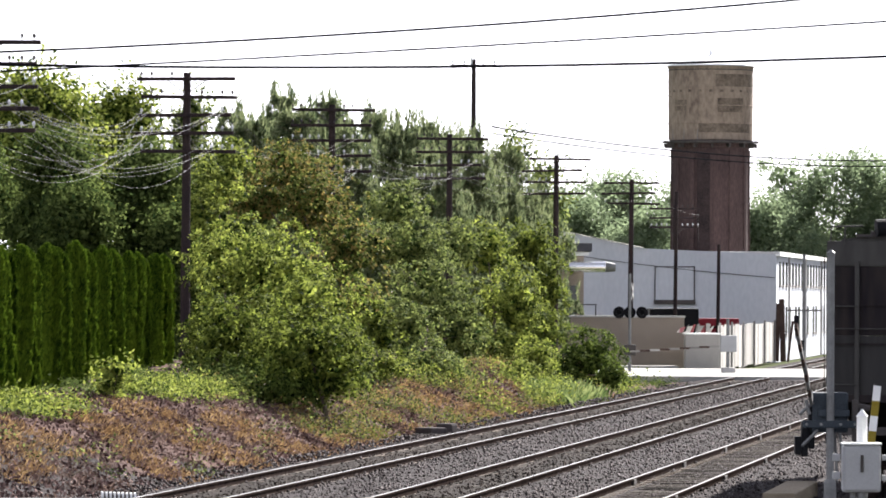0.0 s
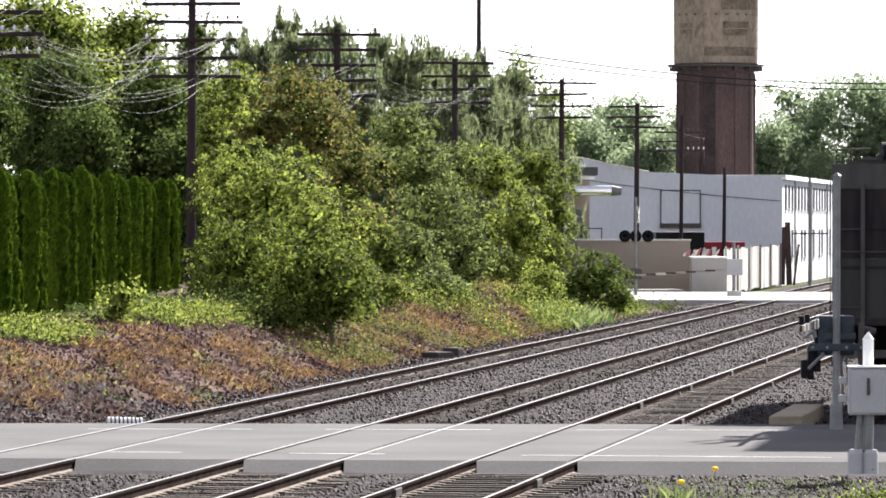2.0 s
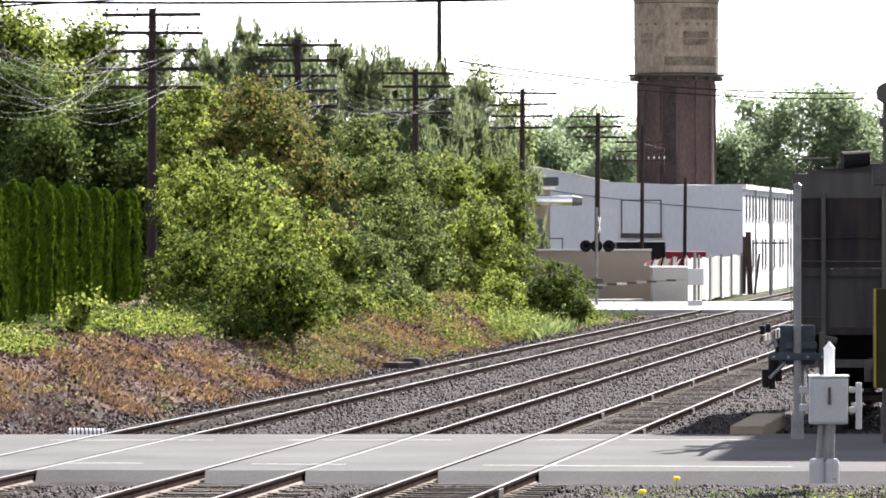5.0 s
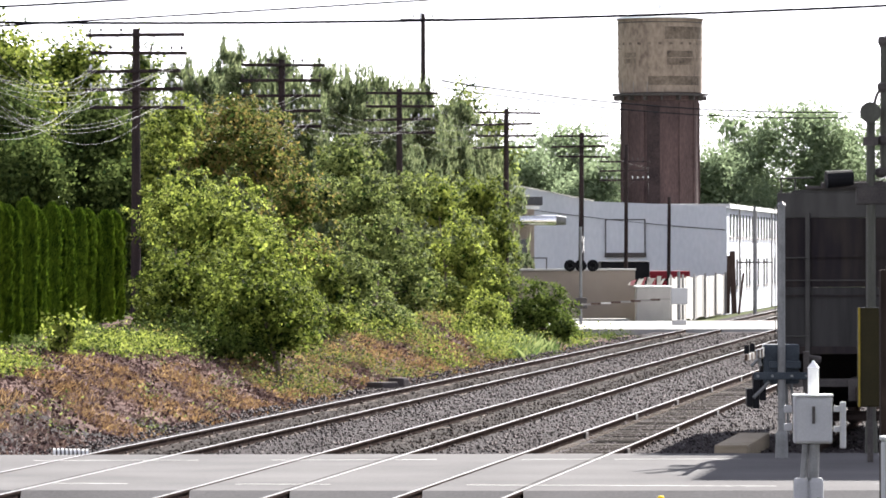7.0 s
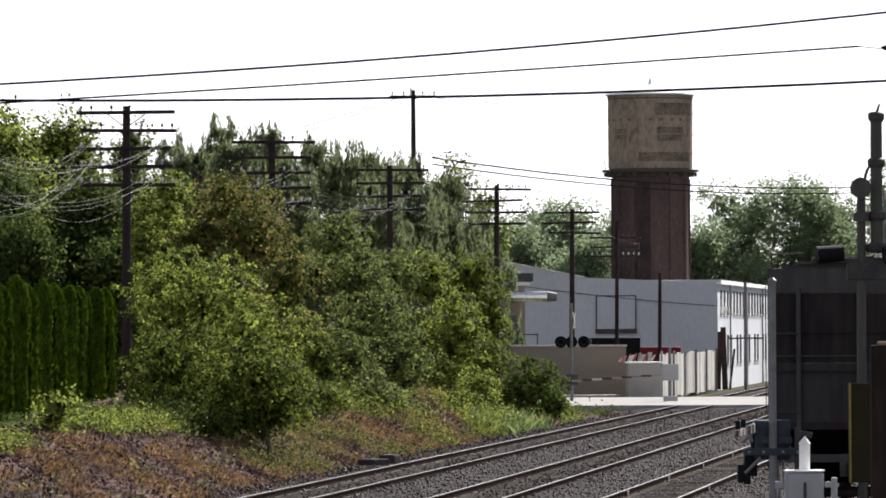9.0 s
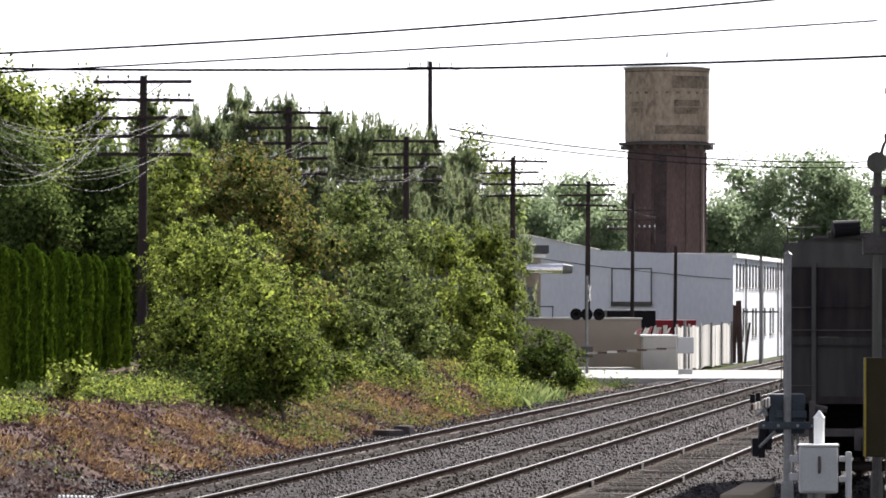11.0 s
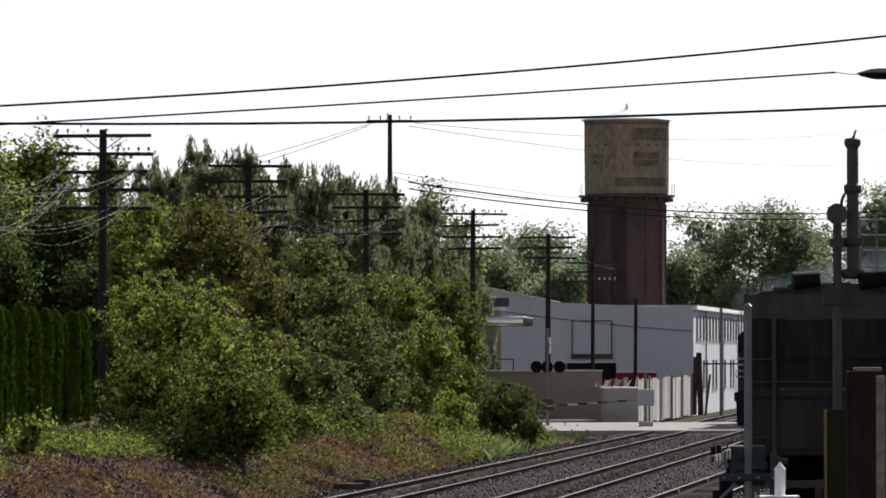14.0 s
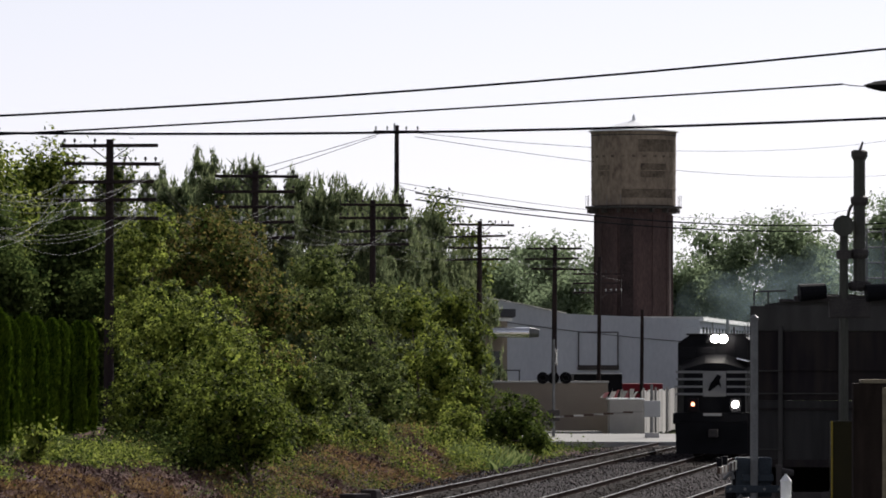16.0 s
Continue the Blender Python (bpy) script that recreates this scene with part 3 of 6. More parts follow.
for a, b, drop, thick in far:
    wire("power_line", [sag(a, b, drop, 24)], thick, M["cable"], "thin dark power line hanging against the sky", "power line")


# ---- trees, bushes, hedge ----
def plant(name, base, lobes, count, size, material, label, category, trunk=0.09, seed=1, **kw):
    """Lobes are relative to the base."""
    x, y = base
    z = height(x, y)
    thing = empty(name, pose(x, y, z), label, category)
    bm = bmesh.new()
    limbs(bm, (0, 0, 0), lobes, trunk)
    part("trunk", bm, M["bark"], thing)
    me = arrays_mesh("crown", crown(lobes, count, size, seed=seed, **kw))
    link_mesh("crown", me, material, thing)
    return thing


def sprays(hulls, size, seed, reach=0.24, cover=1.0, droop=0.6):
    """Leafy sprays over the outside of ellipsoids (x, y, z, rx, ry, rz): each a drooping shelf of leaves, with dark gaps between."""
    r = np.random.default_rng(seed)
    hulls = np.array(hulls, dtype=float)
    mids, outs = [], []
    for h in hulls:
        area = 4 * math.pi * ((h[3] * h[4]) ** 1.6 / 3 + (h[3] * h[5]) ** 1.6 / 3 + (h[4] * h[5]) ** 1.6 / 3) ** (1 / 1.6)
        n = int(area / (reach * reach * 1.5))
        d = r.normal(0, 1, (n, 3))
        d /= np.linalg.norm(d, axis=1, keepdims=True)
        lump = np.array([noise.noise((q[0] * 3.6 + h[0], q[1] * 3.6 + h[1], q[2] * 4.2 + h[2])) for q in d])
        p = h[:3] + d * h[3:] * (1.0 + 0.6 * lump + r.normal(0, 0.12, n) - 0.25 * (r.random(n) < 0.35))[:, None]
        inside = np.zeros(n, bool)
        for g in hulls:
            if g is not h:
                inside |= (((p - g[:3]) / g[3:]) ** 2).sum(1) < 0.62
        keep = ~inside & (p[:, 2] > 0.05) & ((d[:, 2] > -0.35) | (r.random(n) < 0.25))
        mids.append(p[keep])
        outs.append(d[keep])
    c, o = np.concatenate(mids), np.concatenate(outs)
    k = len(c)
    per = int(cover * 2.1 * reach * reach / (size * size * 0.63))
    s = reach * r.uniform(0.55, 1.35, k)
    axis = o * 0.6 + np.array([0, 0, 0.65]) + r.normal(0, 0.25, (k, 3))
    axis /= np.linalg.norm(axis, axis=1, keepdims=True)
    e1 = np.cross(axis, r.normal(0, 1, (k, 3)))
    e1 /= np.linalg.norm(e1, axis=1, keepdims=True)
    e2 = np.cross(axis, e1)
    which = np.repeat(np.arange(k), per)
    n = len(which)
    a, q = r.uniform(0, 2 * math.pi, n), np.sqrt(r.random(n)) * s[which]
    u, v = (np.cos(a) * q)[:, None], (np.sin(a) * q * 0.75)[:, None]
    p = c[which] + e1[which] * u + e2[which] * v - axis[which] * (droop * q * q / s[which])[:, None] + r.normal(0, size * 0.45, (n, 3))
    outer = leaves(p, axis[which] * 0.9 + o[which] * 0.2, size, 1.5, 0.5)
    # the close inner foliage that keeps light from passing straight through
    vol = hulls[:, 3] * hulls[:, 5]
    n = n // 3
    pick = hulls[r.choice(len(hulls), n, p=vol / vol.sum())]
    d = r.normal(0, 1, (n, 3))
    d /= np.linalg.norm(d, axis=1, keepdims=True)
    p = pick[:, :3] + d * pick[:, 3:] * (0.25 + 0.42 * r.random((n, 1)))
    p = p[p[:, 2] > 0.1]
    inner = leaves(p, r.normal(0, 1, (len(p), 3)), size * 1.9, 1.4, 1.0)
    return np.concatenate([outer, inner])


def shrub(name, base, hulls, size, material, label, category, seed, trunk=0.07, **kw):
    """Hulls in world space (x, y, z, rx, ry, rz); stems rise from the base into each."""
    x, y = base
    z = height(x, y)
    thing = empty(name, pose(x, y, z), label, category)
    local = [(h[0] - x, h[1] - y, h[2] - z, *h[3:]) for h in hulls]
    bm = bmesh.new()
    limbs(bm, (0, 0, 0), local, trunk)
    part("trunk", bm, M["bark"], thing)
    link_mesh("crown", arrays_mesh("crown", sprays(local, size, seed, **kw)), material, thing)
    return thing


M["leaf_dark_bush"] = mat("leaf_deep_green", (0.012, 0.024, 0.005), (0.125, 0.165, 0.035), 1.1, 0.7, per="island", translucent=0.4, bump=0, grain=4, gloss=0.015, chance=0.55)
BUSHES = [
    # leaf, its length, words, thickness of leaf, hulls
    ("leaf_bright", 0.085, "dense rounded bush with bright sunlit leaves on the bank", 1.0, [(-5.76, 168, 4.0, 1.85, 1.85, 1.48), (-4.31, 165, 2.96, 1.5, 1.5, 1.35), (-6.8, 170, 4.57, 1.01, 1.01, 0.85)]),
    ("leaf", 0.08, "spreading green bush hanging low over the bank, shaded below", 1.0, [(-5.98, 155, 2.51, 1.22, 1.46, 0.98), (-6.66, 157, 1.78, 0.6, 0.6, 0.9), (-6.85, 158, 1.92, 0.55, 0.55, 0.61)]),
    ("leaf", 0.08, "spreading yellow-green bush hanging low over the bank", 1.0, [(-3.94, 151, 2.16, 1.42, 1.7, 0.98), (-2.97, 153, 1.67, 0.76, 0.76, 0.81), (-3.29, 151, 1.26, 0.8, 0.8, 0.61)]),
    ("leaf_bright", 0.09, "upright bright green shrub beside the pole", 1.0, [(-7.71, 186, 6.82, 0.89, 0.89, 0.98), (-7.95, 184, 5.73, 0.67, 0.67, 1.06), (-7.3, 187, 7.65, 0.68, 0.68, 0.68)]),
    ("leaf_brown", 0.09, "tall shrub with reddish brown young leaves among the green", 0.85, [(-5.66, 192, 7.48, 1.62, 1.62, 0.92), (-4.69, 190, 6.07, 1.31, 1.31, 1.31), (-6.42, 190, 6.44, 1.09, 1.09, 0.91), (-3.61, 186, 4.68, 1.03, 1.03, 1.34), (-3.06, 182, 3.17, 0.73, 0.73, 0.84)]),
    ("leaf_grey", 0.09, "tall grey-green shrub in the thicket", 0.85, [(-2.22, 206, 6.35, 1.09, 1.09, 1.03), (-1.56, 203, 4.99, 1.21, 1.21, 1.21), (-2.87, 203, 5.09, 0.78, 0.78, 0.97), (-0.05, 207, 5.12, 0.89, 0.89, 0.99)]),
    ("leaf_grey", 0.085, "grey-green bush with fluttering leaves on the bank", 0.9, [(-1.0, 193, 3.34, 1.3, 1.3, 1.39), (-1.85, 189, 2.25, 1.12, 1.12, 1.2), (-0.04, 192, 2.14, 1.07, 1.07, 1.14), (-1.21, 187, 1.28, 1.08, 1.08, 0.63)]),
    ("leaf", 0.085, "slim green bush between two taller ones", 1.0, [(-2.6, 178, 2.24, 0.72, 0.72, 1.11), (-2.4, 176, 1.24, 0.61, 0.61, 0.51)]),
    ("leaf_bright", 0.095, "tall yellow-green bush at the end of the thicket", 1.0, [(1.02, 224, 5.04, 0.9, 0.9, 1.33), (2.03, 221, 2.9, 1.06, 1.06, 1.7), (0.91, 222, 2.79, 0.89, 0.89, 1.28), (1.42, 219, 1.43, 1.16, 1.16, 0.8)]),
    ("leaf", 0.1, "tall green bush with a dark hollow beside the buildings", 1.0, [(2.8, 238, 5.37, 1.05, 1.05, 1.14), (3.52, 237, 3.77, 0.77, 0.77, 1.41), (3.27, 234, 2.08, 0.94, 0.94, 1.08)]),
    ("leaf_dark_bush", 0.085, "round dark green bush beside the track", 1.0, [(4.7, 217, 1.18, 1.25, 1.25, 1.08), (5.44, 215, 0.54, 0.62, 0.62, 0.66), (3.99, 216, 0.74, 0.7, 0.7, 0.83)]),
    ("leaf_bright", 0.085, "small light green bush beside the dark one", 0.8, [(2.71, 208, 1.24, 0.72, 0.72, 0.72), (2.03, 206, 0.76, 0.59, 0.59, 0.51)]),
    # added dark hulls that stand for the shaded hollow below the overhang
    ("leaf_dark_bush", 0.08, "low dark green scrub added as the shade under the bushes", 1.0, [(-5.42, 156, 1.41, 1.42, 1.42, 0.72), (-3.85, 153, 1.3, 1.25, 1.25, 0.7), (-6.63, 160, 1.51, 0.69, 0.69, 0.69), (-4.64, 150, 0.92, 0.86, 0.86, 0.37)]),
]
for i, (m, s, words, cover, hulls) in enumerate(BUSHES):
    shrub("bush", hulls[-1][:2], hulls, s * 0.93, M[m], words, "bush", 20 + i, cover=cover)


def bush_lobes(w, h, seed, n=30):
    """Leafy lobes round an uneven hull."""
    r = random.Random(seed)
    out = [(0, 0, h * 0.4, w * 0.5, w * 0.45, h * 0.33)]
    for k in range(n):
        a = 2.399 * k + r.uniform(-0.8, 0.8)
        up = (k + r.random()) / n
        hull = math.sqrt(max(0.06, 1 - (1.2 * up - 0.32) ** 2))
        rad = w * hull * r.uniform(0.6, 1.1)
        s = r.uniform(0.22, 0.62) * (0.7 + 0.12 * w)
        out.append((math.cos(a) * rad, math.sin(a) * rad, h * (0.16 + 0.78 * up), s * r.uniform(1.0, 1.5), s * 1.1, s * r.uniform(0.4, 0.75)))
    return out


plant("sapling", (-8.0, 136), bush_lobes(0.26, 0.85, 77, 9), 600, 0.08, M["leaf_bright"], "small leafy sapling growing in front of the hedge", "sapling", 0.02, seed=77, shell=0.5)


def tree_lobes(w, h, seed, n=9, low=0.3):
    r = random.Random(seed)
    out = []
    for k in range(n):
        a = r.uniform(0, 2 * math.pi)
        zz = low + (0.92 - low) * (k + 0.5) / n
        rad = w * r.uniform(0.2, 0.62) * (1.25 - 0.7 * zz)
        s = r.uniform(0.28, 0.5)
        out.append((math.cos(a) * rad, math.sin(a) * rad, h * zz, w * s, w * s, h * r.uniform(0.07, 0.12)))
    return out


TREES = [
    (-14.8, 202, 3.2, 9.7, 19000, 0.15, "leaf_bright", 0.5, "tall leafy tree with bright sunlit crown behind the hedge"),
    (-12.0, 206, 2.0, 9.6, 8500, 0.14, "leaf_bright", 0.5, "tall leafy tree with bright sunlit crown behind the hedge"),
    (-10.0, 214, 1.3, 9.8, 5000, 0.13, "leaf_grey", 0.2, "slender airy young tree behind the pole"),
    (-13.5, 192, 2.3, 7.6, 14000, 0.14, "leaf_shaded", 0.1, "tree behind the hedge, its shade put into dark leaves"),
    (-10.5, 194, 2.1, 7.2, 13000, 0.14, "leaf_shaded", 0.1, "tree behind the hedge, its shade put into dark leaves"),
    (-12.0, 189, 2.0, 5.6, 11000, 0.14, "leaf_shaded", 0.1, "tree behind the hedge, its shade put into dark leaves"),
    (-9.2, 190, 1.3, 4.8, 7000, 0.14, "leaf_shaded", 0.1, "tree behind the hedge, its shade put into dark leaves"),
    (-16.5, 196, 2.3, 7.9, 12000, 0.14, "leaf_shaded", 0.1, "tree behind the hedge, its shade put into dark leaves"),
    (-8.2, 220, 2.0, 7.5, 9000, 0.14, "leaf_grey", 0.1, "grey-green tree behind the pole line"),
    (2.6, 296, 1.8, 12.6, 1600, 0.16, "leaf_grey", 0.45, "thin sparse tree with few leaves against the sky"),
    (4.3, 300, 1.6, 11.4, 1400, 0.16, "leaf_grey", 0.45, "thin sparse tree with few leaves against the sky"),
]
for i, (x, y, w, h, n, s, m, low, words) in enumerate(TREES):
    plant("tree", (x, y), tree_lobes(w, h, 50 + i, 26, low), int(n * 1.8), s * 0.9, M[m], words, "tree", 0.12, seed=60 + i, shell=0.7)

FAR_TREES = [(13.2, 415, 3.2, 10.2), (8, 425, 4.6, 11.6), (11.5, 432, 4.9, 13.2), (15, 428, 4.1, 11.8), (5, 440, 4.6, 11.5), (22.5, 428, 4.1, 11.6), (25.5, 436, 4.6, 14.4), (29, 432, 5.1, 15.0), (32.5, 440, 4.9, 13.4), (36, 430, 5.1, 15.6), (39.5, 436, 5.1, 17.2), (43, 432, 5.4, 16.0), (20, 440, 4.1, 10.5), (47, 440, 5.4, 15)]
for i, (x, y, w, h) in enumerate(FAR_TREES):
    plant("tree", (x, y), tree_lobes(w * 1.25, h, 80 + i, 26, 0.1), 21000, 0.18, M["leaf_far_haze"], "broad tree in the distance beyond the buildings, haze put into its light green leaves", "tree", 0.2, seed=90 + i, shell=0.6)


def pine(x, y, top, w, seed):
    base = height(x, y)
    h = top - base
    r = np.random.default_rng(seed)
    thing = empty("pine_tree", pose(x, y, base), "dense grey-green pine with upright candle shoots", "pine tree", "pines behind the poles")
    bm = bmesh.new()
    tube(bm, (0, 0, -0.4), (0, 0, h * 0.95), 0.16, 0.03, 8)
    pts, outs = [], []
    for k in range(34):
        z = h * (0.1 + 0.87 * (k + r.random()) / 34)
        reach = w * 1.3 * (1.03 - (z / h) ** 2.6) * r.uniform(0.6, 1.15) + 0.12
        for j in range(6):
            a = r.uniform(0, 2 * math.pi)
            tip = np.array([math.cos(a) * reach, math.sin(a) * reach, z + reach * r.uniform(0.2, 0.5)])
            if j < 2:
                tube(bm, (0, 0, z - 0.1), tip, 0.035, 0.012, 5)
            for f in np.linspace(0.3, 1.0, 7):
                c = np.array([0, 0, z]) * (1 - f) + tip * f + r.normal(0, 0.1, 3)
                n = 14
                d = r.normal(0, 1, (n, 3)) * np.array([1, 1, 0.7]) + np.array([0, 0, 0.8])
                d /= np.linalg.norm(d, axis=1, keepdims=True)
                pts.append(c + d * 0.15)
                outs.append(d)
            # the candle
            n = 22
            zz = np.linspace(0, r.uniform(0.4, 1.15), n)[:, None]
            pts.append(tip + np.concatenate([r.normal(0, 0.06, (n, 2)), zz], 1))
            outs.append(np.tile([0.1, 0, 1.0], (n, 1)) + r.normal(0, 0.3, (n, 3)))
    p, d = np.concatenate(pts), np.concatenate(outs)
    side = np.cross(d, r.normal(0, 1, d.shape))
    side /= np.linalg.norm(side, axis=1, keepdims=True)
    ln = r.uniform(0.2, 0.36, (len(p), 1))
    tri = np.stack([p - d * ln * 0.4 + side * 0.038, p - d * ln * 0.4 - side * 0.038, p + d * ln * 0.6], axis=1)
    part("trunk", bm, M["bark"], thing)
    link_mesh("needles", arrays_mesh("needles", tri, 3), M["needle"], thing)


for i, (x, y, top, w) in enumerate([(-8.6, 240, 10.6, 2.2), (-6.6, 238, 10.9, 2.2), (-2.6, 244, 10.4, 2.2), (0.0, 250, 9.8, 2.2), (-0.6, 262, 10.7, 2.2), (-9.6, 246, 11.0, 1.9), (-7.6, 250, 12.0, 1.9), (-5.6, 248, 11.6, 1.8), (-3.6, 254, 11.4, 1.9), (-1.6, 256, 10.9, 1.8), (0.3, 260, 10.6, 1.8), (2.0, 266, 9.9, 1.8), (3.3, 270, 8.2, 1.5), (-4.6, 240, 10.2, 1.7), (-1.0, 246, 9.4, 1.8), (1.4, 252, 8.6, 1.7), (-11.5, 250, 10.2, 1.8)]):
    pine(x * 1.09, y * 1.09, 3.44 + (top - 3.44) * 1.09, w * 1.09, 200 + i)


def hedge_tree(seed):
    """A columnar evergreen, its upright sprays in ragged vertical ridges."""
    r = np.random.default_rng(seed)
    h, n = 3.35, 11500
    z = r.random(n) ** 0.95 * h
    a = r.uniform(0, 2 * math.pi, n)
    prof = 0.28 * np.clip(1.03 - (z / h) ** 16, 0.12, 1) * (0.86 + 0.14 * np.clip(z * 2, 0, 1))
    ridge = 1 + 0.27 * np.sin(a * 5 + 0.8 * np.sin(z * 1.3 + seed) + seed) + 0.1 * np.sin(z * 11 + a * 3 + 2 * np.sin(z * 3.1)) + 0.07 * np.sin(z * 23 + a * 5)
    rr = prof * ridge * (1 - 0.18 * r.random(n) ** 2)
    p = np.stack([np.cos(a) * rr, np.sin(a) * rr, z], 1)
    out = np.stack([np.cos(a), np.sin(a), np.full(n, 0.02)], 1) + r.normal(0, 0.12, (n, 3))
    out /= np.linalg.norm(out, axis=1, keepdims=True)
    d = np.stack([np.cos(a) * 0.5, np.sin(a) * 0.5, np.ones(n)], 1) + r.normal(0, 0.3, (n, 3))
    d /= np.linalg.norm(d, axis=1, keepdims=True)
    side = np.cross(out, d)
    ln = r.uniform(0.09, 0.2, (n, 1))
    return np.stack([p - d * ln * 0.5, p + side * 0.042, p + d * ln * 0.6, p - side * 0.042], axis=1)


def build_hedge():
    first = []
    r = random.Random(8)
    spots = [(-9.84 + 0.0268 * (y - 132), y) for y in (173.5, 169, 164.5, 160.5, 156.5, 152.5, 148.5, 144.5, 141, 137.5, 134, 131, 128, 125, 122, 119)]
    for k, (x, y) in enumerate(spots):
        x += r.uniform(-0.08, 0.08)
        z = 1.2
        if k < 4:
            thing = empty("columnar_evergreen", pose(x, y, z), "columnar dark green evergreen in a tall clipped hedge row", "evergreen", "hedge of evergreens")
            bm = bmesh.new()
            tube(bm, (0, 0, -0.5), (0, 0, 3.0), 0.07, 0.02, 6)
            part("trunk", bm, M["bark"], thing)
            link_mesh("foliage", arrays_mesh("foliage", hedge_tree(300 + k)), M["thuja"], thing)
            first.append(thing)
        else:
            c = copy_thing(first[k % 4], pose(x, y, z, r.uniform(-1, 1), r.uniform(-1, 1), r.uniform(0, 360)))
            c.scale = (1, 1, r.uniform(0.95, 1.04))


build_hedge()


def blades(name, label, category, spots, length, width, material, per, seed, upright=0.45):
    """Grass and weeds: tufts of bent blades at spots."""
    r = np.random.default_rng(seed)
    base = np.repeat(np.array(spots), per, axis=0)
    n = len(base)
    base = base + np.concatenate([r.normal(0, 0.1, (n, 2)), np.zeros((n, 1))], 1)
    d = np.concatenate([r.normal(0, upright, (n, 2)), np.ones((n, 1))], 1)
    d /= np.linalg.norm(d, axis=1, keepdims=True)
    ln = length * r.uniform(0.45, 1.2, (n, 1))
    side = np.cross(d, r.normal(0, 1, (n, 3)))
    side /= np.linalg.norm(side, axis=1, keepdims=True)
    bend = np.concatenate([r.normal(0, 0.3, (n, 2)), np.zeros((n, 1))], 1) * ln
    v = np.stack([base - side * width, base + side * width, base + d * ln * 0.6 + side * width * 0.7 + bend * 0.3, base + d * ln + bend], axis=1)
    ob = link_mesh(name, arrays_mesh(name, v), material)
    return tagged(ob, label, category, kind="stuff")


def bank_spots(n, d0, d1, y0, y1, seed, keep=None, least=0.05):
    r = random.Random(seed)
    out = []
    while len(out) < n:
        y = y0 + (y1 - y0) * r.random()
        d = r.uniform(d0, d1)
        x = track_x(0, y) - d
        if keep and noise.noise((x * 0.5, y * 0.22, keep)) < least:
            continue
        out.append((x, y, height(x, y) - 0.02))
    return out


blades("dry_grass", "dry straw-coloured grass tufts on the bank", "dry grass", bank_spots(3800, 2.6, 7.6, 108, 225, 1, 11, 0.02), 0.17, 0.0045, M["dry_grass"], 20, 1, 0.8)
blades("dead_weeds", "dead brown weeds and brambles on the bank", "weeds", bank_spots(2600, 2.6, 8.0, 104, 205, 2, 17, -0.05), 0.18, 0.004, M["dead_weed"], 18, 2, 1.5)
blades("green_grass", "fresh green grass along the top of the bank", "grass", bank_spots(260, 6.4, 8.6, 121, 128, 3) + bank_spots(300, 6.6, 8.6, 139, 152, 38), 0.22, 0.008, M["fresh_grass"], 14, 3, 0.8)


def weeds(name, label, spots, per, size, rise, material, seed):
    """Low leafy plants: leaves heaped round spots."""
    r = np.random.default_rng(seed)
    p = np.repeat(np.array(spots), per, axis=0)
    n = len(p)
    p = p + np.stack([r.normal(0, 0.28, n), r.normal(0, 0.28, n), np.abs(r.normal(0, rise, n))], 1)
    out = np.tile([0.0, -0.2, 0.8], (n, 1))
    ob = link_mesh(name, arrays_mesh(name, leaves(p, out, size)), material)
    tagged(ob, label, "weeds", kind="stuff")


weeds("leafy_weeds", "bright leafy weeds along the top of the bank", bank_spots(70, 6.3, 8.4, 121, 128, 31) + bank_spots(110, 6.4, 8.2, 139, 151, 37), 110, 0.055, 0.19, M["leaf_bright"], 31)
weeds("leafy_weeds", "yellow-green leafy weeds under the bushes", bank_spots(170, 3.2, 7.2, 183, 232, 32, 21, 0.2), 120, 0.065, 0.36, M["leaf_bright"], 32)
weeds("ditch_weeds", "dark weeds in the ditch before the far road", bank_spots(80, 2.3, 9.0, 224, 253, 45), 80, 0.08, 0.16, M["leaf_shaded"], 45)
weeds("rusty_weeds", "rusty brown withered plants below the bushes", bank_spots(380, 3.0, 7.8, 146, 230, 34, 27, 0.08), 80, 0.05, 0.25, M["leaf_brown"], 34)
weeds("scrub", "small grey-green scrub scattered over the bank", bank_spots(45, 2.8, 7.4, 112, 175, 35), 70, 0.05, 0.2, M["leaf_grey"], 35)
weeds("ground_brambles", "brambles below the bushes, shade put into their dark leaves", bank_spots(240, 6.6, 8.4, 150, 176, 33), 70, 0.06, 0.3, M["leaf_shaded"], 33)
def litter():
    """Dead leaves and bits of wood lying on the bank."""
    r = np.random.default_rng(44)
    p = np.array(bank_spots(42000, 2.5, 8.6, 102, 212, 39)) + np.array([0, 0, 0.05])
    n = len(p)
    p[:, 2] += r.random(n) * 0.08
    ob = link_mesh("leaf_litter", arrays_mesh("leaf_litter", leaves(p, np.tile([0.0, -0.5, 0.7], (n, 1)), 0.062, 1.7, 0.9)), M["litter"])
    tagged(ob, "dead leaves and broken twigs littering the bank", "leaf litter", kind="stuff")


litter()


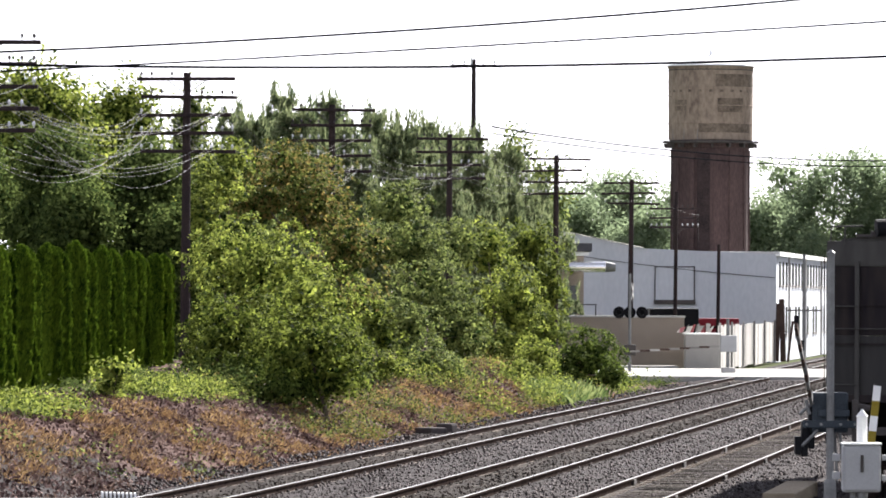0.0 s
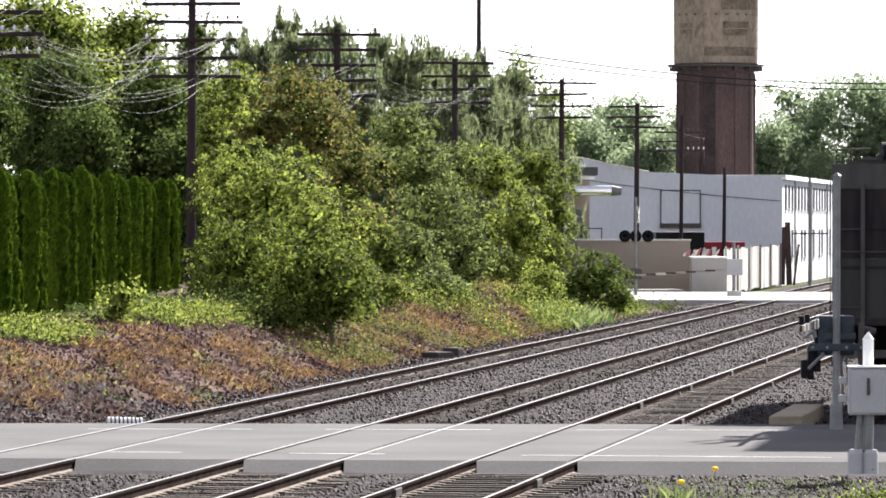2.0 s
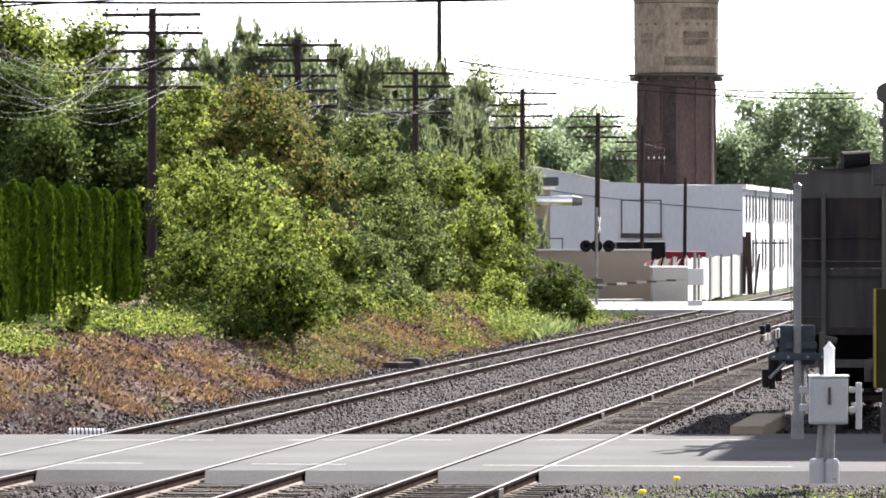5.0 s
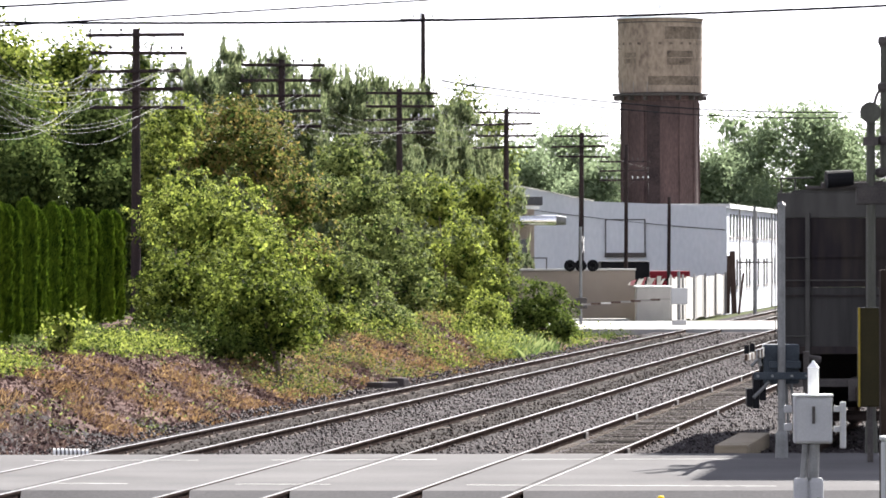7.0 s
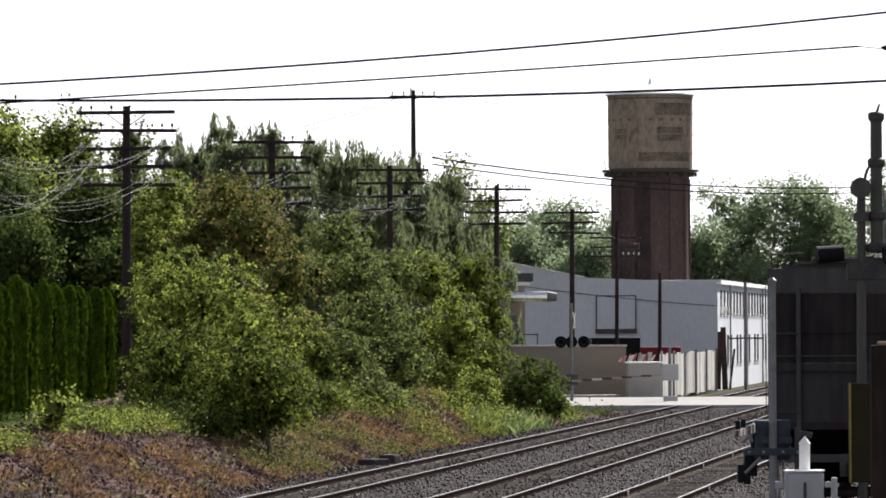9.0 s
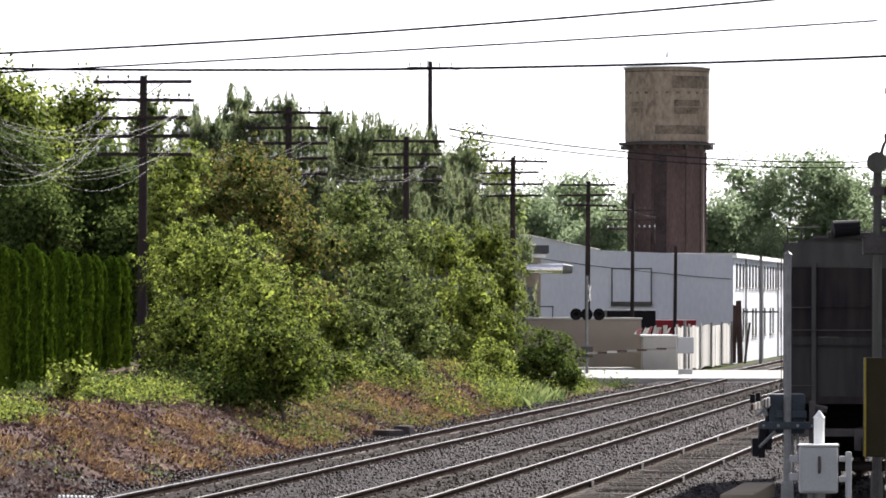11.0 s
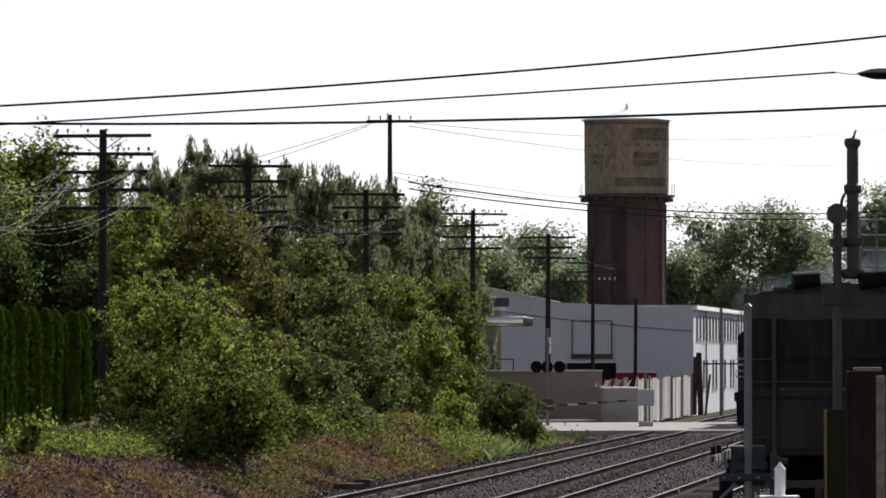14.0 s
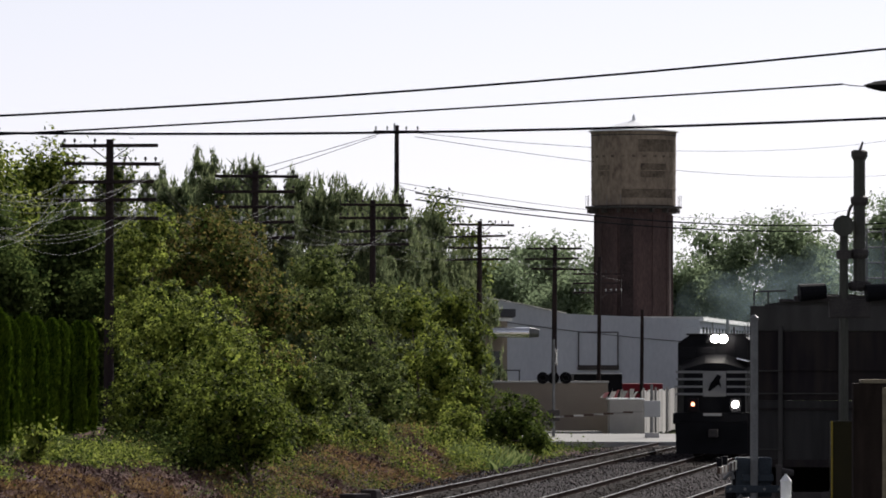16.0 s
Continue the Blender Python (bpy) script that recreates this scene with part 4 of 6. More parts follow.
def bank_debris():
    t = empty("drain_pipe", pose(-6.1, 100.2, -0.04), "short white ribbed pipe lying between the road and the rail", "pipe")
    bm = bmesh.new()
    tube(bm, (0, 0, 0.05), (0.62, 0.1, 0.03), 0.05, 0.05, 10)
    part("core", bm, M["dark_metal"], t)
    for k in range(9):
        bm = bmesh.new()
        f = k / 9
        tube(bm, (0.62 * f, 0.1 * f, 0.05 - 0.02 * f), (0.62 * f + 0.035, 0.1 * f + 0.006, 0.05 - 0.02 * f), 0.075, 0.075, 12)
        part("rib", bm, M["white_paint"], t)
    r = random.Random(12)
    for k, (y, d, ln, turn) in enumerate(((107, 4.6, 0.9, -50), (112, 4.0, 0.6, 30), (126, 4.8, 0.7, -20), (141, 4.4, 0.8, 60), (152, 5.0, 0.9, -70), (158, 4.2, 0.7, 10), (163, 3.6, 0.8, -35))):
        x = track_x(0, y) - d
        b = empty("fallen_branch", pose(x, y, height(x, y) + 0.03, 0, -24, turn), "dry grey fallen branch lying on the bank", "branch", "fallen branches")
        bm = bmesh.new()
        tube(bm, (-ln / 2, 0, 0), (0, 0.04, 0.04), 0.026, 0.02, 6)
        tube(bm, (0, 0.04, 0.04), (ln / 2, -0.02, 0.06), 0.02, 0.01, 6)
        part("stem", bm, M["timber"], b)
        bm = bmesh.new()
        tube(bm, (0, 0.04, 0.04), (ln * 0.3, 0.1, 0.2 + 0.1 * r.random()), 0.012, 0.005, 5)
        part("twig", bm, M["timber"], b)


bank_debris()
weeds("hedge_foot_weeds", "low weeds along the foot of the hedge, shade put into their dark leaves", bank_spots(240, 8.2, 11.5, 122, 158, 47), 60, 0.06, 0.1, M["leaf_shaded"], 47)
blades("reeds", "tuft of tall fresh green reeds beside the track", "reeds", bank_spots(220, 2.6, 4.4, 200, 216, 5), 0.6, 0.007, M["fresh_grass"], 8, 5, 0.14)


def scatter_stones():
    """Loose crushed stones on the ballast."""
    r = np.random.default_rng(5)
    n = 88000
    y = 68 + (250 - 68) * r.random(n) ** 2.2
    x = -15.9 + 0.112 * y + r.uniform(-2.4, 15.5, n)
    ok = ~((y > 83.2) & (y < 99.6))
    x, y = x[ok], y[ok]
    n = len(x)
    z = np.array([bed(a, b) for a, b in zip(x, y)]) + 0.003
    c = np.stack([x, y, z], 1)
    t = np.array([[1, 1, 1], [1, -1, -1], [-1, 1, -1], [-1, -1, 1]]) * 0.6
    v = t[None] + r.normal(0, 0.35, (n, 4, 3))
    v = v * (r.uniform(0.014, 0.042, (n, 1, 1)) * (0.75 + y[:, None, None] / 380)) + c[:, None]
    idx = [(0, 1, 2), (0, 3, 1), (0, 2, 3), (1, 3, 2)]
    me = bpy.data.meshes.new("ballast_stones")
    me.vertices.add(n * 4)
    me.vertices.foreach_set("co", v.astype(np.float32).reshape(-1))
    f = (np.arange(n)[:, None, None] * 4 + np.array(idx)[None]).reshape(-1)
    me.loops.add(len(f))
    me.loops.foreach_set("vertex_index", f.astype(np.int32))
    me.polygons.add(n * 4)
    me.polygons.foreach_set("loop_start", np.arange(0, n * 12, 3, dtype=np.int32))
    off = np.abs(x + 15.9 - 0.112 * y)
    oily = (np.minimum(off, np.abs(off - 3.9)) < 0.7).astype(np.int32)
    me.polygons.foreach_set("material_index", np.repeat(oily, 4))
    me.update(calc_edges=True)
    tagged(link_mesh("ballast_stones", me, [M["stone"], M["oily_ballast"]]), "loose grey crushed ballast stones", "ballast", kind="stuff")


scatter_stones()


# ---- buildings ----
def facade_building():
    """The long white works building: its front towards the camera, its side along the track."""
    thing = empty("white_building", pose(17.66, 330, -0.2), "long white painted works building with a bright sunlit side", "building")
    w, ln, h = 13.0, 75.0, 6.25
    turn = Matrix.Rotation(-math.atan(0.116), 4, "Z")
    bm = bmesh.new()
    vs = [(-w, 0, 0), (0, 0, 0), (0, 0, h - 0.2), (-7.4, 0, h + 0.1), (-w, 0, h + 1.25)]
    a = [bm.verts.new(v) for v in vs]
    bm.faces.new(a)
    part("front_wall", bm, M["white_wall"], thing)
    bm = bmesh.new()
    box(bm, -0.25, 0.0, 0.01, ln, 0, h - 0.2, 0, turn)
    side = part("side_wall", bm, M["white_wall"], thing)
    bm = bmesh.new()
    q = [bm.verts.new(v) for v in ((-w - 0.2, -0.25, h + 1.32), (-7.4, -0.25, h + 0.16), (-7.4, 30, h + 0.16), (-w - 0.2, 30, h + 1.9))]
    bm.faces.new(q)
    bmesh.ops.solidify(bm, geom=bm.faces[:], thickness=0.3)
    part("sloping_roof", bm, M["grey_roof"], thing)
    bm = bmesh.new()
    box(bm, -8.0, 0.2, -0.05, ln, h - 0.18, h - 0.04, 0.01, turn)
    part("flat_roof", bm, M["grey_roof"], thing)
    bm = bmesh.new()
    box(bm, -0.05, 0.22, -0.05, ln, h - 0.3, h - 0.12, 0.02, turn)
    part("gutter", bm, M["white_paint"], thing)
    # boarded opening
    bm = bmesh.new()
    box(bm, -6.76, -4.62, -0.06, 0.0, 3.48, 5.3)
    panel = part("loading_hatch", bm, M["white_wall"], thing, "closed white loading hatch with dark frame")
    for x0, x1, z0, z1 in ((-6.82, -6.76, 3.48, 5.36), (-4.62, -4.56, 3.48, 5.36), (-6.76, -4.62, 5.3, 5.36)):
        bm = bmesh.new()
        box(bm, x0, x1, -0.09, 0.0, z0, z1)
        part("frame", bm, M["dark_metal"], panel)
    bm = bmesh.new()
    box(bm, -6.85, -4.53, -0.16, 0.0, 3.22, 3.48, 0.01)
    part("sill", bm, M["dark_metal"], panel)
    # cable along the front
    wire("cable", [sag((-11, -0.05, 5.9), (-0.1, -0.05, 4.75), 0.1, 8)], 0.02, M["dark_metal"], "", parent=thing)
    # windows down the side
    for k in range(22):
        y = 2.5 + k * 3.1
        tall = (4.35, 5.65)
        for z0, z1 in (tall, (1.5, 3.1)) if k % 3 != 1 else (tall,):
            bm = bmesh.new()
            box(bm, -0.03, 0.03, y, y + 1.35, z0, z1, 0, turn)
            win = part("window", bm, M["window_dark"], side)
            bm = bmesh.new()
            box(bm, 0.0, 0.1, y - 0.1, y + 1.45, z0 - 0.12, z0, 0, turn)
            part("sill", bm, M["white_board"], win)
    for y in (10, 27, 44):
        bm = bmesh.new()
        tube(bm, turn @ Vector((0.12, y, 0)), turn @ Vector((0.12, y, h - 0.25)), 0.05, 0.05, 8)
        part("downpipe", bm, M["white_board"], thing)


facade_building()


def water_tower():
    x, y = 16.05, 380
    thing = empty("water_tower", pose(x, y, -0.3), "old water tower, stained concrete tank on a dark brick shaft", "water tower")
    bm = bmesh.new()
    lathe(bm, [(2.55, 0), (2.5, 13.3), (2.62, 13.4), (2.62, 13.85)], 12)
    shaft = part("shaft", bm, M["brick"], thing, "dark sooty brick shaft")
    for k in range(12):
        a = 2 * math.pi * k / 12
        bm = bmesh.new()
        box(bm, 2.44, 2.56, -0.16, 0.16, 0.2, 13.2, 0.02, Matrix.Rotation(a, 4, "Z"))
        part("pilaster", bm, M["brick"], shaft)
    for a0, z0, z1, wd in ((-1.78, 0.5, 12.9, 0.42),):
        bm = bmesh.new()
        box(bm, 2.42, 2.6, -wd, wd, z0, z1, 0.03, Matrix.Rotation(a0, 4, "Z"))
        part("sooty_chase", bm, M["soot_brick"], shaft)
    for z in (3.2, 7.2, 10.2):
        bm = bmesh.new()
        box(bm, -0.35, 0.35, -2.5, -2.3, z, z + 1.2, 0.02, Matrix.Rotation(-0.16, 4, "Z"))
        part("window", bm, M["black_paint"], shaft)
    bm = bmesh.new()
    lathe(bm, [(2.72, 13.85), (2.74, 17.4), (2.74, 18.45), (2.78, 18.5), (2.78, 18.62)], 48)
    tank = part("tank", bm, M["concrete_tank"], thing, "pale stained cylindrical tank", smooth=False)
    for z in (14.9, 16.05, 17.2, 18.35):
        bm = bmesh.new()
        lathe(bm, [(2.75, z - 0.03), (2.765, z), (2.75, z + 0.03)], 48)
        part("hoop", bm, M["dark_metal"] if z > 18 else M["concrete_tank"], tank)
    # worn painted marks round the tank
    for z0, z1, a0, a1 in ((17.25, 18.05, -1.5, -0.2), (15.6, 16.5, -1.45, -0.75), (15.7, 16.4, -2.6, -2.2), (14.3, 14.9, -1.9, -0.5), (16.9, 17.05, -2.9, -0.3)):
        bm = bmesh.new()
        n = 10
        ring = [[bm.verts.new((2.747 * math.cos(a0 + (a1 - a0) * k / n), 2.747 * math.sin(a0 + (a1 - a0) * k / n), z)) for k in range(n + 1)] for z in (z0, z1)]
        for k in range(n):
            bm.faces.new((ring[0][k], ring[0][k + 1], ring[1][k + 1], ring[1][k]))
        part("painted_mark", bm, M["tank_mark"], tank)
    bm = bmesh.new()
    lathe(bm, [(2.95, 18.6), (2.9, 18.68), (0.12, 19.35), (0.1, 19.55), (0.03, 19.75)], 32)
    part("roof", bm, M["tank_roof"], thing, "shallow pale metal cone")
    bm = bmesh.new()
    lathe(bm, [(2.6, 13.62), (3.12, 13.66), (3.12, 13.78), (2.6, 13.8)], 32)
    deck = part("walkway", bm, M["dark_metal"], thing)
    for k in range(20):
        a = 2 * math.pi * k / 20
        if 0.25 < (k % 20) / 20 < 0.75 or k in (0, 19, 1, 10):
            bm = bmesh.new()
            p = (math.cos(a) * 3.08, math.sin(a) * 3.08)
            tube(bm, (*p, 13.7), (*p, 14.5), 0.018, 0.018, 5)
            part("railing_post", bm, M["galvanised"], deck)
    for k in range(16):
        a = 2 * math.pi * k / 16
        bm = bmesh.new()
        box(bm, 2.55, 3.0, -0.06, 0.06, 13.35, 13.62, 0, Matrix.Rotation(a, 4, "Z"))
        part("bracket", bm, M["dark_metal"], deck)


water_tower()


def grey_house():
    thing = empty("house", pose(5.0, 300, -0.1), "small grey house with a dark roof behind the bushes", "house")
    bm = bmesh.new()
    box(bm, -5, 1.25, 0, 9, 0, 5.9)
    wall = part("wall", bm, M["tan_wall"], thing)
    bm = bmesh.new()
    vs = [(-5.3, -0.5, 5.85), (1.65, -0.5, 5.85), (1.65, 9.4, 5.85), (-5.3, 9.4, 5.85), (-4.8, 3, 6.9), (0.2, 1.2, 6.5), (0.2, 6, 6.8), (-4.8, 6, 6.9)]
    v = [bm.verts.new(p) for p in vs]
    for f in ((0, 1, 5, 4), (1, 2, 6, 5), (2, 3, 7, 6), (3, 0, 4, 7), (4, 5, 6, 7), (3, 2, 1, 0)):
        bm.faces.new([v[k] for k in f])
    part("roof", bm, M["dark_roof"], thing)
    bm = bmesh.new()
    box(bm, -5.3, 1.66, -0.56, -0.46, 5.84, 6.25, 0.01)
    part("fascia", bm, M["dark_roof"], thing)
    bm = bmesh.new()
    box(bm, -5.2, 1.5, -0.45, -0.35, 5.62, 5.8, 0.01)
    part("gutter", bm, M["white_paint"], thing)
    for z in (2.2, 3.1):
        bm = bmesh.new()
        box(bm, 0.3, 1.9, -0.9, -0.84, z, z + 0.06)
        part("stair_rail", bm, M["dark_metal"], thing)
    for x in (0.4, 1.85):
        bm = bmesh.new()
        tube(bm, (x, -0.87, 0), (x, -0.87, 3.15), 0.035, 0.035, 6)
        part("rail_post", bm, M["dark_metal"], thing)
    bm = bmesh.new()
    box(bm, -0.9, 0.9, -0.02, 0.02, 2.6, 4.1)
    part("window", bm, M["window_dark"], wall)
    bm = bmesh.new()
    box(bm, 0.2, 1.9, -1.0, 0.0, 1.85, 2.0, 0.02)
    part("porch_slab", bm, M["white_board"], thing)
    duct = empty("ventilation_duct", pose(5.0, 299.3, 4.95), "shiny round metal duct across the gap between buildings", "duct")
    bm = bmesh.new()
    tube(bm, (0.2, 0, 0), (2.35, 0, 0), 0.26, 0.26, 20)
    part("pipe", bm, M["chrome"], duct)
    bm = bmesh.new()
    tube(bm, (2.35, 0, 0), (2.85, 0.0, -0.03), 0.27, 0.2, 20)
    part("cowl", bm, M["galvanised"], duct)


grey_house()


def yard():
    bm = bmesh.new()
    box(bm, 5.4, 11.0, 290, 290.3, -0.3, 2.42, 0.02)
    tagged(part("wall_yard", bm, M["tan_wall"]), "low tan block wall around the yard", "wall", kind="structure")
    bm = bmesh.new()
    box(bm, 5.3, 11.05, 289.9, 290.4, 2.42, 2.52, 0.02)
    tagged(part("trim", bm, M["grey_wall"]), "pale coping on the yard wall", "trim", kind="structure")
    t = empty("concrete_bin", pose(11.7, 285, -0.1), "white concrete storage bin beside the crossing", "bin")
    bm = bmesh.new()
    box(bm, -0.82, 0.82, 0, 2.4, 0, 1.72, 0.04)
    part("body", bm, M["white_board"], t)
    bm = bmesh.new()
    box(bm, -0.88, 0.88, -0.05, 2.45, 1.72, 1.8, 0.02)
    part("lid", bm, M["white_paint"], t)
    t = empty("striped_tarpaulin", pose(11.2, 285.6, 1.7), "crumpled red and white striped sheet on the white bin", "tarpaulin")
    for k in range(10):
        bm = bmesh.new()
        x = -0.75 + k * 0.17 + 0.06 * math.sin(k * 4.1)
        hgt = 0.36 * math.sin(min(1, (k + 2) / 6) * math.pi / 2) + 0.05 * (k % 3)
        v = [bm.verts.new(p) for p in ((x, -0.3, 0.02), (x + 0.16, -0.3, 0.02), (x + 0.3 + 0.08 * math.sin(k * 2.3), 0.4, hgt), (x + 0.14 + 0.1 * math.sin(k * 3.7), 0.4, hgt - 0.06 * (k % 2)))]
        bm.faces.new(v)
        bmesh.ops.solidify(bm, geom=bm.faces[:], thickness=0.03)
        part("stripe", bm, M["red_paint"] if k % 3 == 1 else M["white_board"], t)
    fence = empty("board_fence", pose(12.52, 286.5, -0.1), "weathered white board fence leading to the building", "fence")
    n, L = 30, math.hypot(4.9, 40)
    me = bpy.data.meshes.new("board")
    bm = bmesh.new()
    box(bm, -0.02, 0.02, 0.0, L / n - 0.018, 0, 2.15, 0.006)
    bm.to_mesh(me)
    bm.free()
    me.materials.append(M["white_board"])
    r = random.Random(3)
    rot = Matrix.Rotation(-math.atan2(4.9, 40), 4, "Z")
    for k in range(n):
        b = new("board", me)
        b.parent = fence
        b.matrix_basis = rot @ Matrix.Translation((r.uniform(-0.02, 0.02), k * L / n, r.uniform(-0.06, 0.06)))
    for k in range(6):
        bm = bmesh.new()
        box(bm, 0.03, 0.13, k * L / 5.2, k * L / 5.2 + 0.12, 0, 2.3, 0.01, rot)
        part("post", bm, M["white_board"], fence)
    # dark trailer and red van behind the wall
    t = empty("box_trailer", pose(10.9, 302, -0.2), "dark enclosed trailer parked behind the yard wall", "trailer")
    bm = bmesh.new()
    box(bm, -1.2, 1.3, 0, 5, 0.7, 3.05, 0.06)
    part("body", bm, M["black_paint"], t)
    for x in (-1.0, 1.1):
        bm = bmesh.new()
        tube(bm, (x - 0.12, 1.0, 0.4), (x + 0.12, 1.0, 0.4), 0.4, 0.4, 16)
        part("wheel", bm, M["dark_metal"], t)
    t = empty("flatbed_truck", pose(13.1, 312, -0.2), "faded red truck body showing above the yard wall", "truck")
    bm = bmesh.new()
    box(bm, -2.0, 1.65, 0, 2.2, 0.8, 2.52, 0.05)
    part("body", bm, M["red_paint"], t)
    bm = bmesh.new()
    box(bm, -2.05, 1.7, -0.04, 2.24, 2.0, 2.1, 0.01)
    part("trim_strip", bm, M["black_paint"], t)
    for x in (-1.4, 1.1):
        for y in (0.3, 1.9):
            bm = bmesh.new()
            tube(bm, (x, y - 0.12, 0.42), (x, y + 0.12, 0.42), 0.42, 0.42, 16)
            part("wheel", bm, M["dark_metal"], t)
    # leaning planks and a short pole by the corner
    t = empty("plank_stack", pose(17.75, 326, -0.1), "dark weathered planks standing upright by the building corner", "planks")
    for k, (x, w, hh, tilt) in enumerate(((-0.25, 0.22, 3.2, 0.02), (0.1, 0.3, 3.45, -0.03), (0.35, 0.12, 2.3, 0.12))):
        bm = bmesh.new()
        box(bm, x - w / 2, x + w / 2, 0, 0.12, 0, hh, 0.01, Matrix.Rotation(tilt, 4, "Y"))
        part("plank", bm, M["brown_wood"], t)
    t = empty("service_pole", pose(18.75, 322, -0.1), "slim weathered service pole with a short bracket", "pole")
    bm = bmesh.new()
    tube(bm, (0, 0, 0), (0, 0, 5.9), 0.1, 0.08, 8)
    part("pole", bm, M["galvanised"], t)
    bm = bmesh.new()
    box(bm, -0.95, 0.95, -0.05, 0.05, 2.8, 2.88)
    part("bracket", bm, M["dark_metal"], t)
    for x, y, hh in ((10.9, 300, 9.0), (13.47, 309, 6.4)):
        t = empty("utility_pole", pose(x, y, -0.2), "plain dark wooden utility pole in the yard", "utility pole")
        bm = bmesh.new()
        tube(bm, (0, 0, 0), (0.05, 0, hh), 0.11, 0.085, 10)
        part("pole", bm, M["pole_wood"], t)


yard()


# ---- crossing signals ----
def flasher(parent, x, z, y=-0.1, r=0.22, face=-1):
    bm = bmesh.new()
    tube(bm, (x, y, z), (x, y + 0.12, z), r * 1.25, r * 1.25, 20)
    back = part("backplate", bm, M["black_paint"], parent)
    bm = bmesh.new()
    tube(bm, (x, y - 0.02, z), (x, y - 0.3, z + 0.02), r * 0.62, r * 0.62, 16, caps=False)
    bmesh.ops.solidify(bm, geom=bm.faces[:], thickness=0.012)
    part("hood", bm, M["black_paint"], back)
    bm = bmesh.new()
    tube(bm, (x, y + 0.12, z), (x, y + 0.24, z), r * 0.7, r * 0.4, 16)
    part("housing", bm, M["black_paint"], back)


def far_signal():
    t = empty("crossing_signal", pose(7.75, 270, -0.1), "far level crossing signal mast with black flasher lamps", "crossing signal")
    bm = bmesh.new()
    tube(bm, (0, 0, 0), (0, 0, 4.6), 0.075, 0.065, 10)
    part("mast", bm, M["galvanised"], t)
    for x in (-0.5, 0.55):
        flasher(t, x, 2.82)
    flasher(t, 0.0, 2.82, y=0.25)
    for s in (-1, 1):
        bm = bmesh.new()
        box(bm, -0.5, 0.5, -0.14, -0.11, 3.74, 3.84, 0.005, Matrix.Translation((0, 0, 3.8)) @ Matrix.Rotation(1.42, 4, "Z") @ Matrix.Rotation(s * 0.8, 4, "Y") @ Matrix.Translation((0, 0, -3.8)))
        part("crossbuck_board", bm, M["grey_wall"], t)
    bm = bmesh.new()
    box(bm, -0.28, 0.28, -0.18, 0.18, 0.85, 1.35, 0.03)
    part("mechanism", bm, M["dark_metal"], t)
    g = empty("crossing_gate", pose(12.15, 268, -0.05), "far crossing gate lowered, white arm with dark bands", "crossing gate")
    bm = bmesh.new()
    tube(bm, (0, 0, 0), (0, 0, 2.5), 0.08, 0.07, 10)
    part("mast", bm, M["galvanised"], g)
    bm = bmesh.new()
    box(bm, -0.35, 0.4, -0.25, 0.2, 1.0, 1.75, 0.04)
    part("mechanism", bm, M["box_grey"], g)
    bm = bmesh.new()
    box(bm, -0.3, 0.35, -0.2, 0.2, 0.0, 0.3, 0.03)
    part("foundation", bm, M["grey_wall"], g)
    for k in range(9):
        bm = bmesh.new()
        z = 1.25 - 0.03 * k
        box(bm, -0.4 - 0.45 * (k + 1), -0.4 - 0.45 * k, -0.32, -0.28, z - 0.045, z + 0.045)
        part("arm_band", bm, M["brown_wood"] if k % 2 else M["white_board"], g)


far_signal()


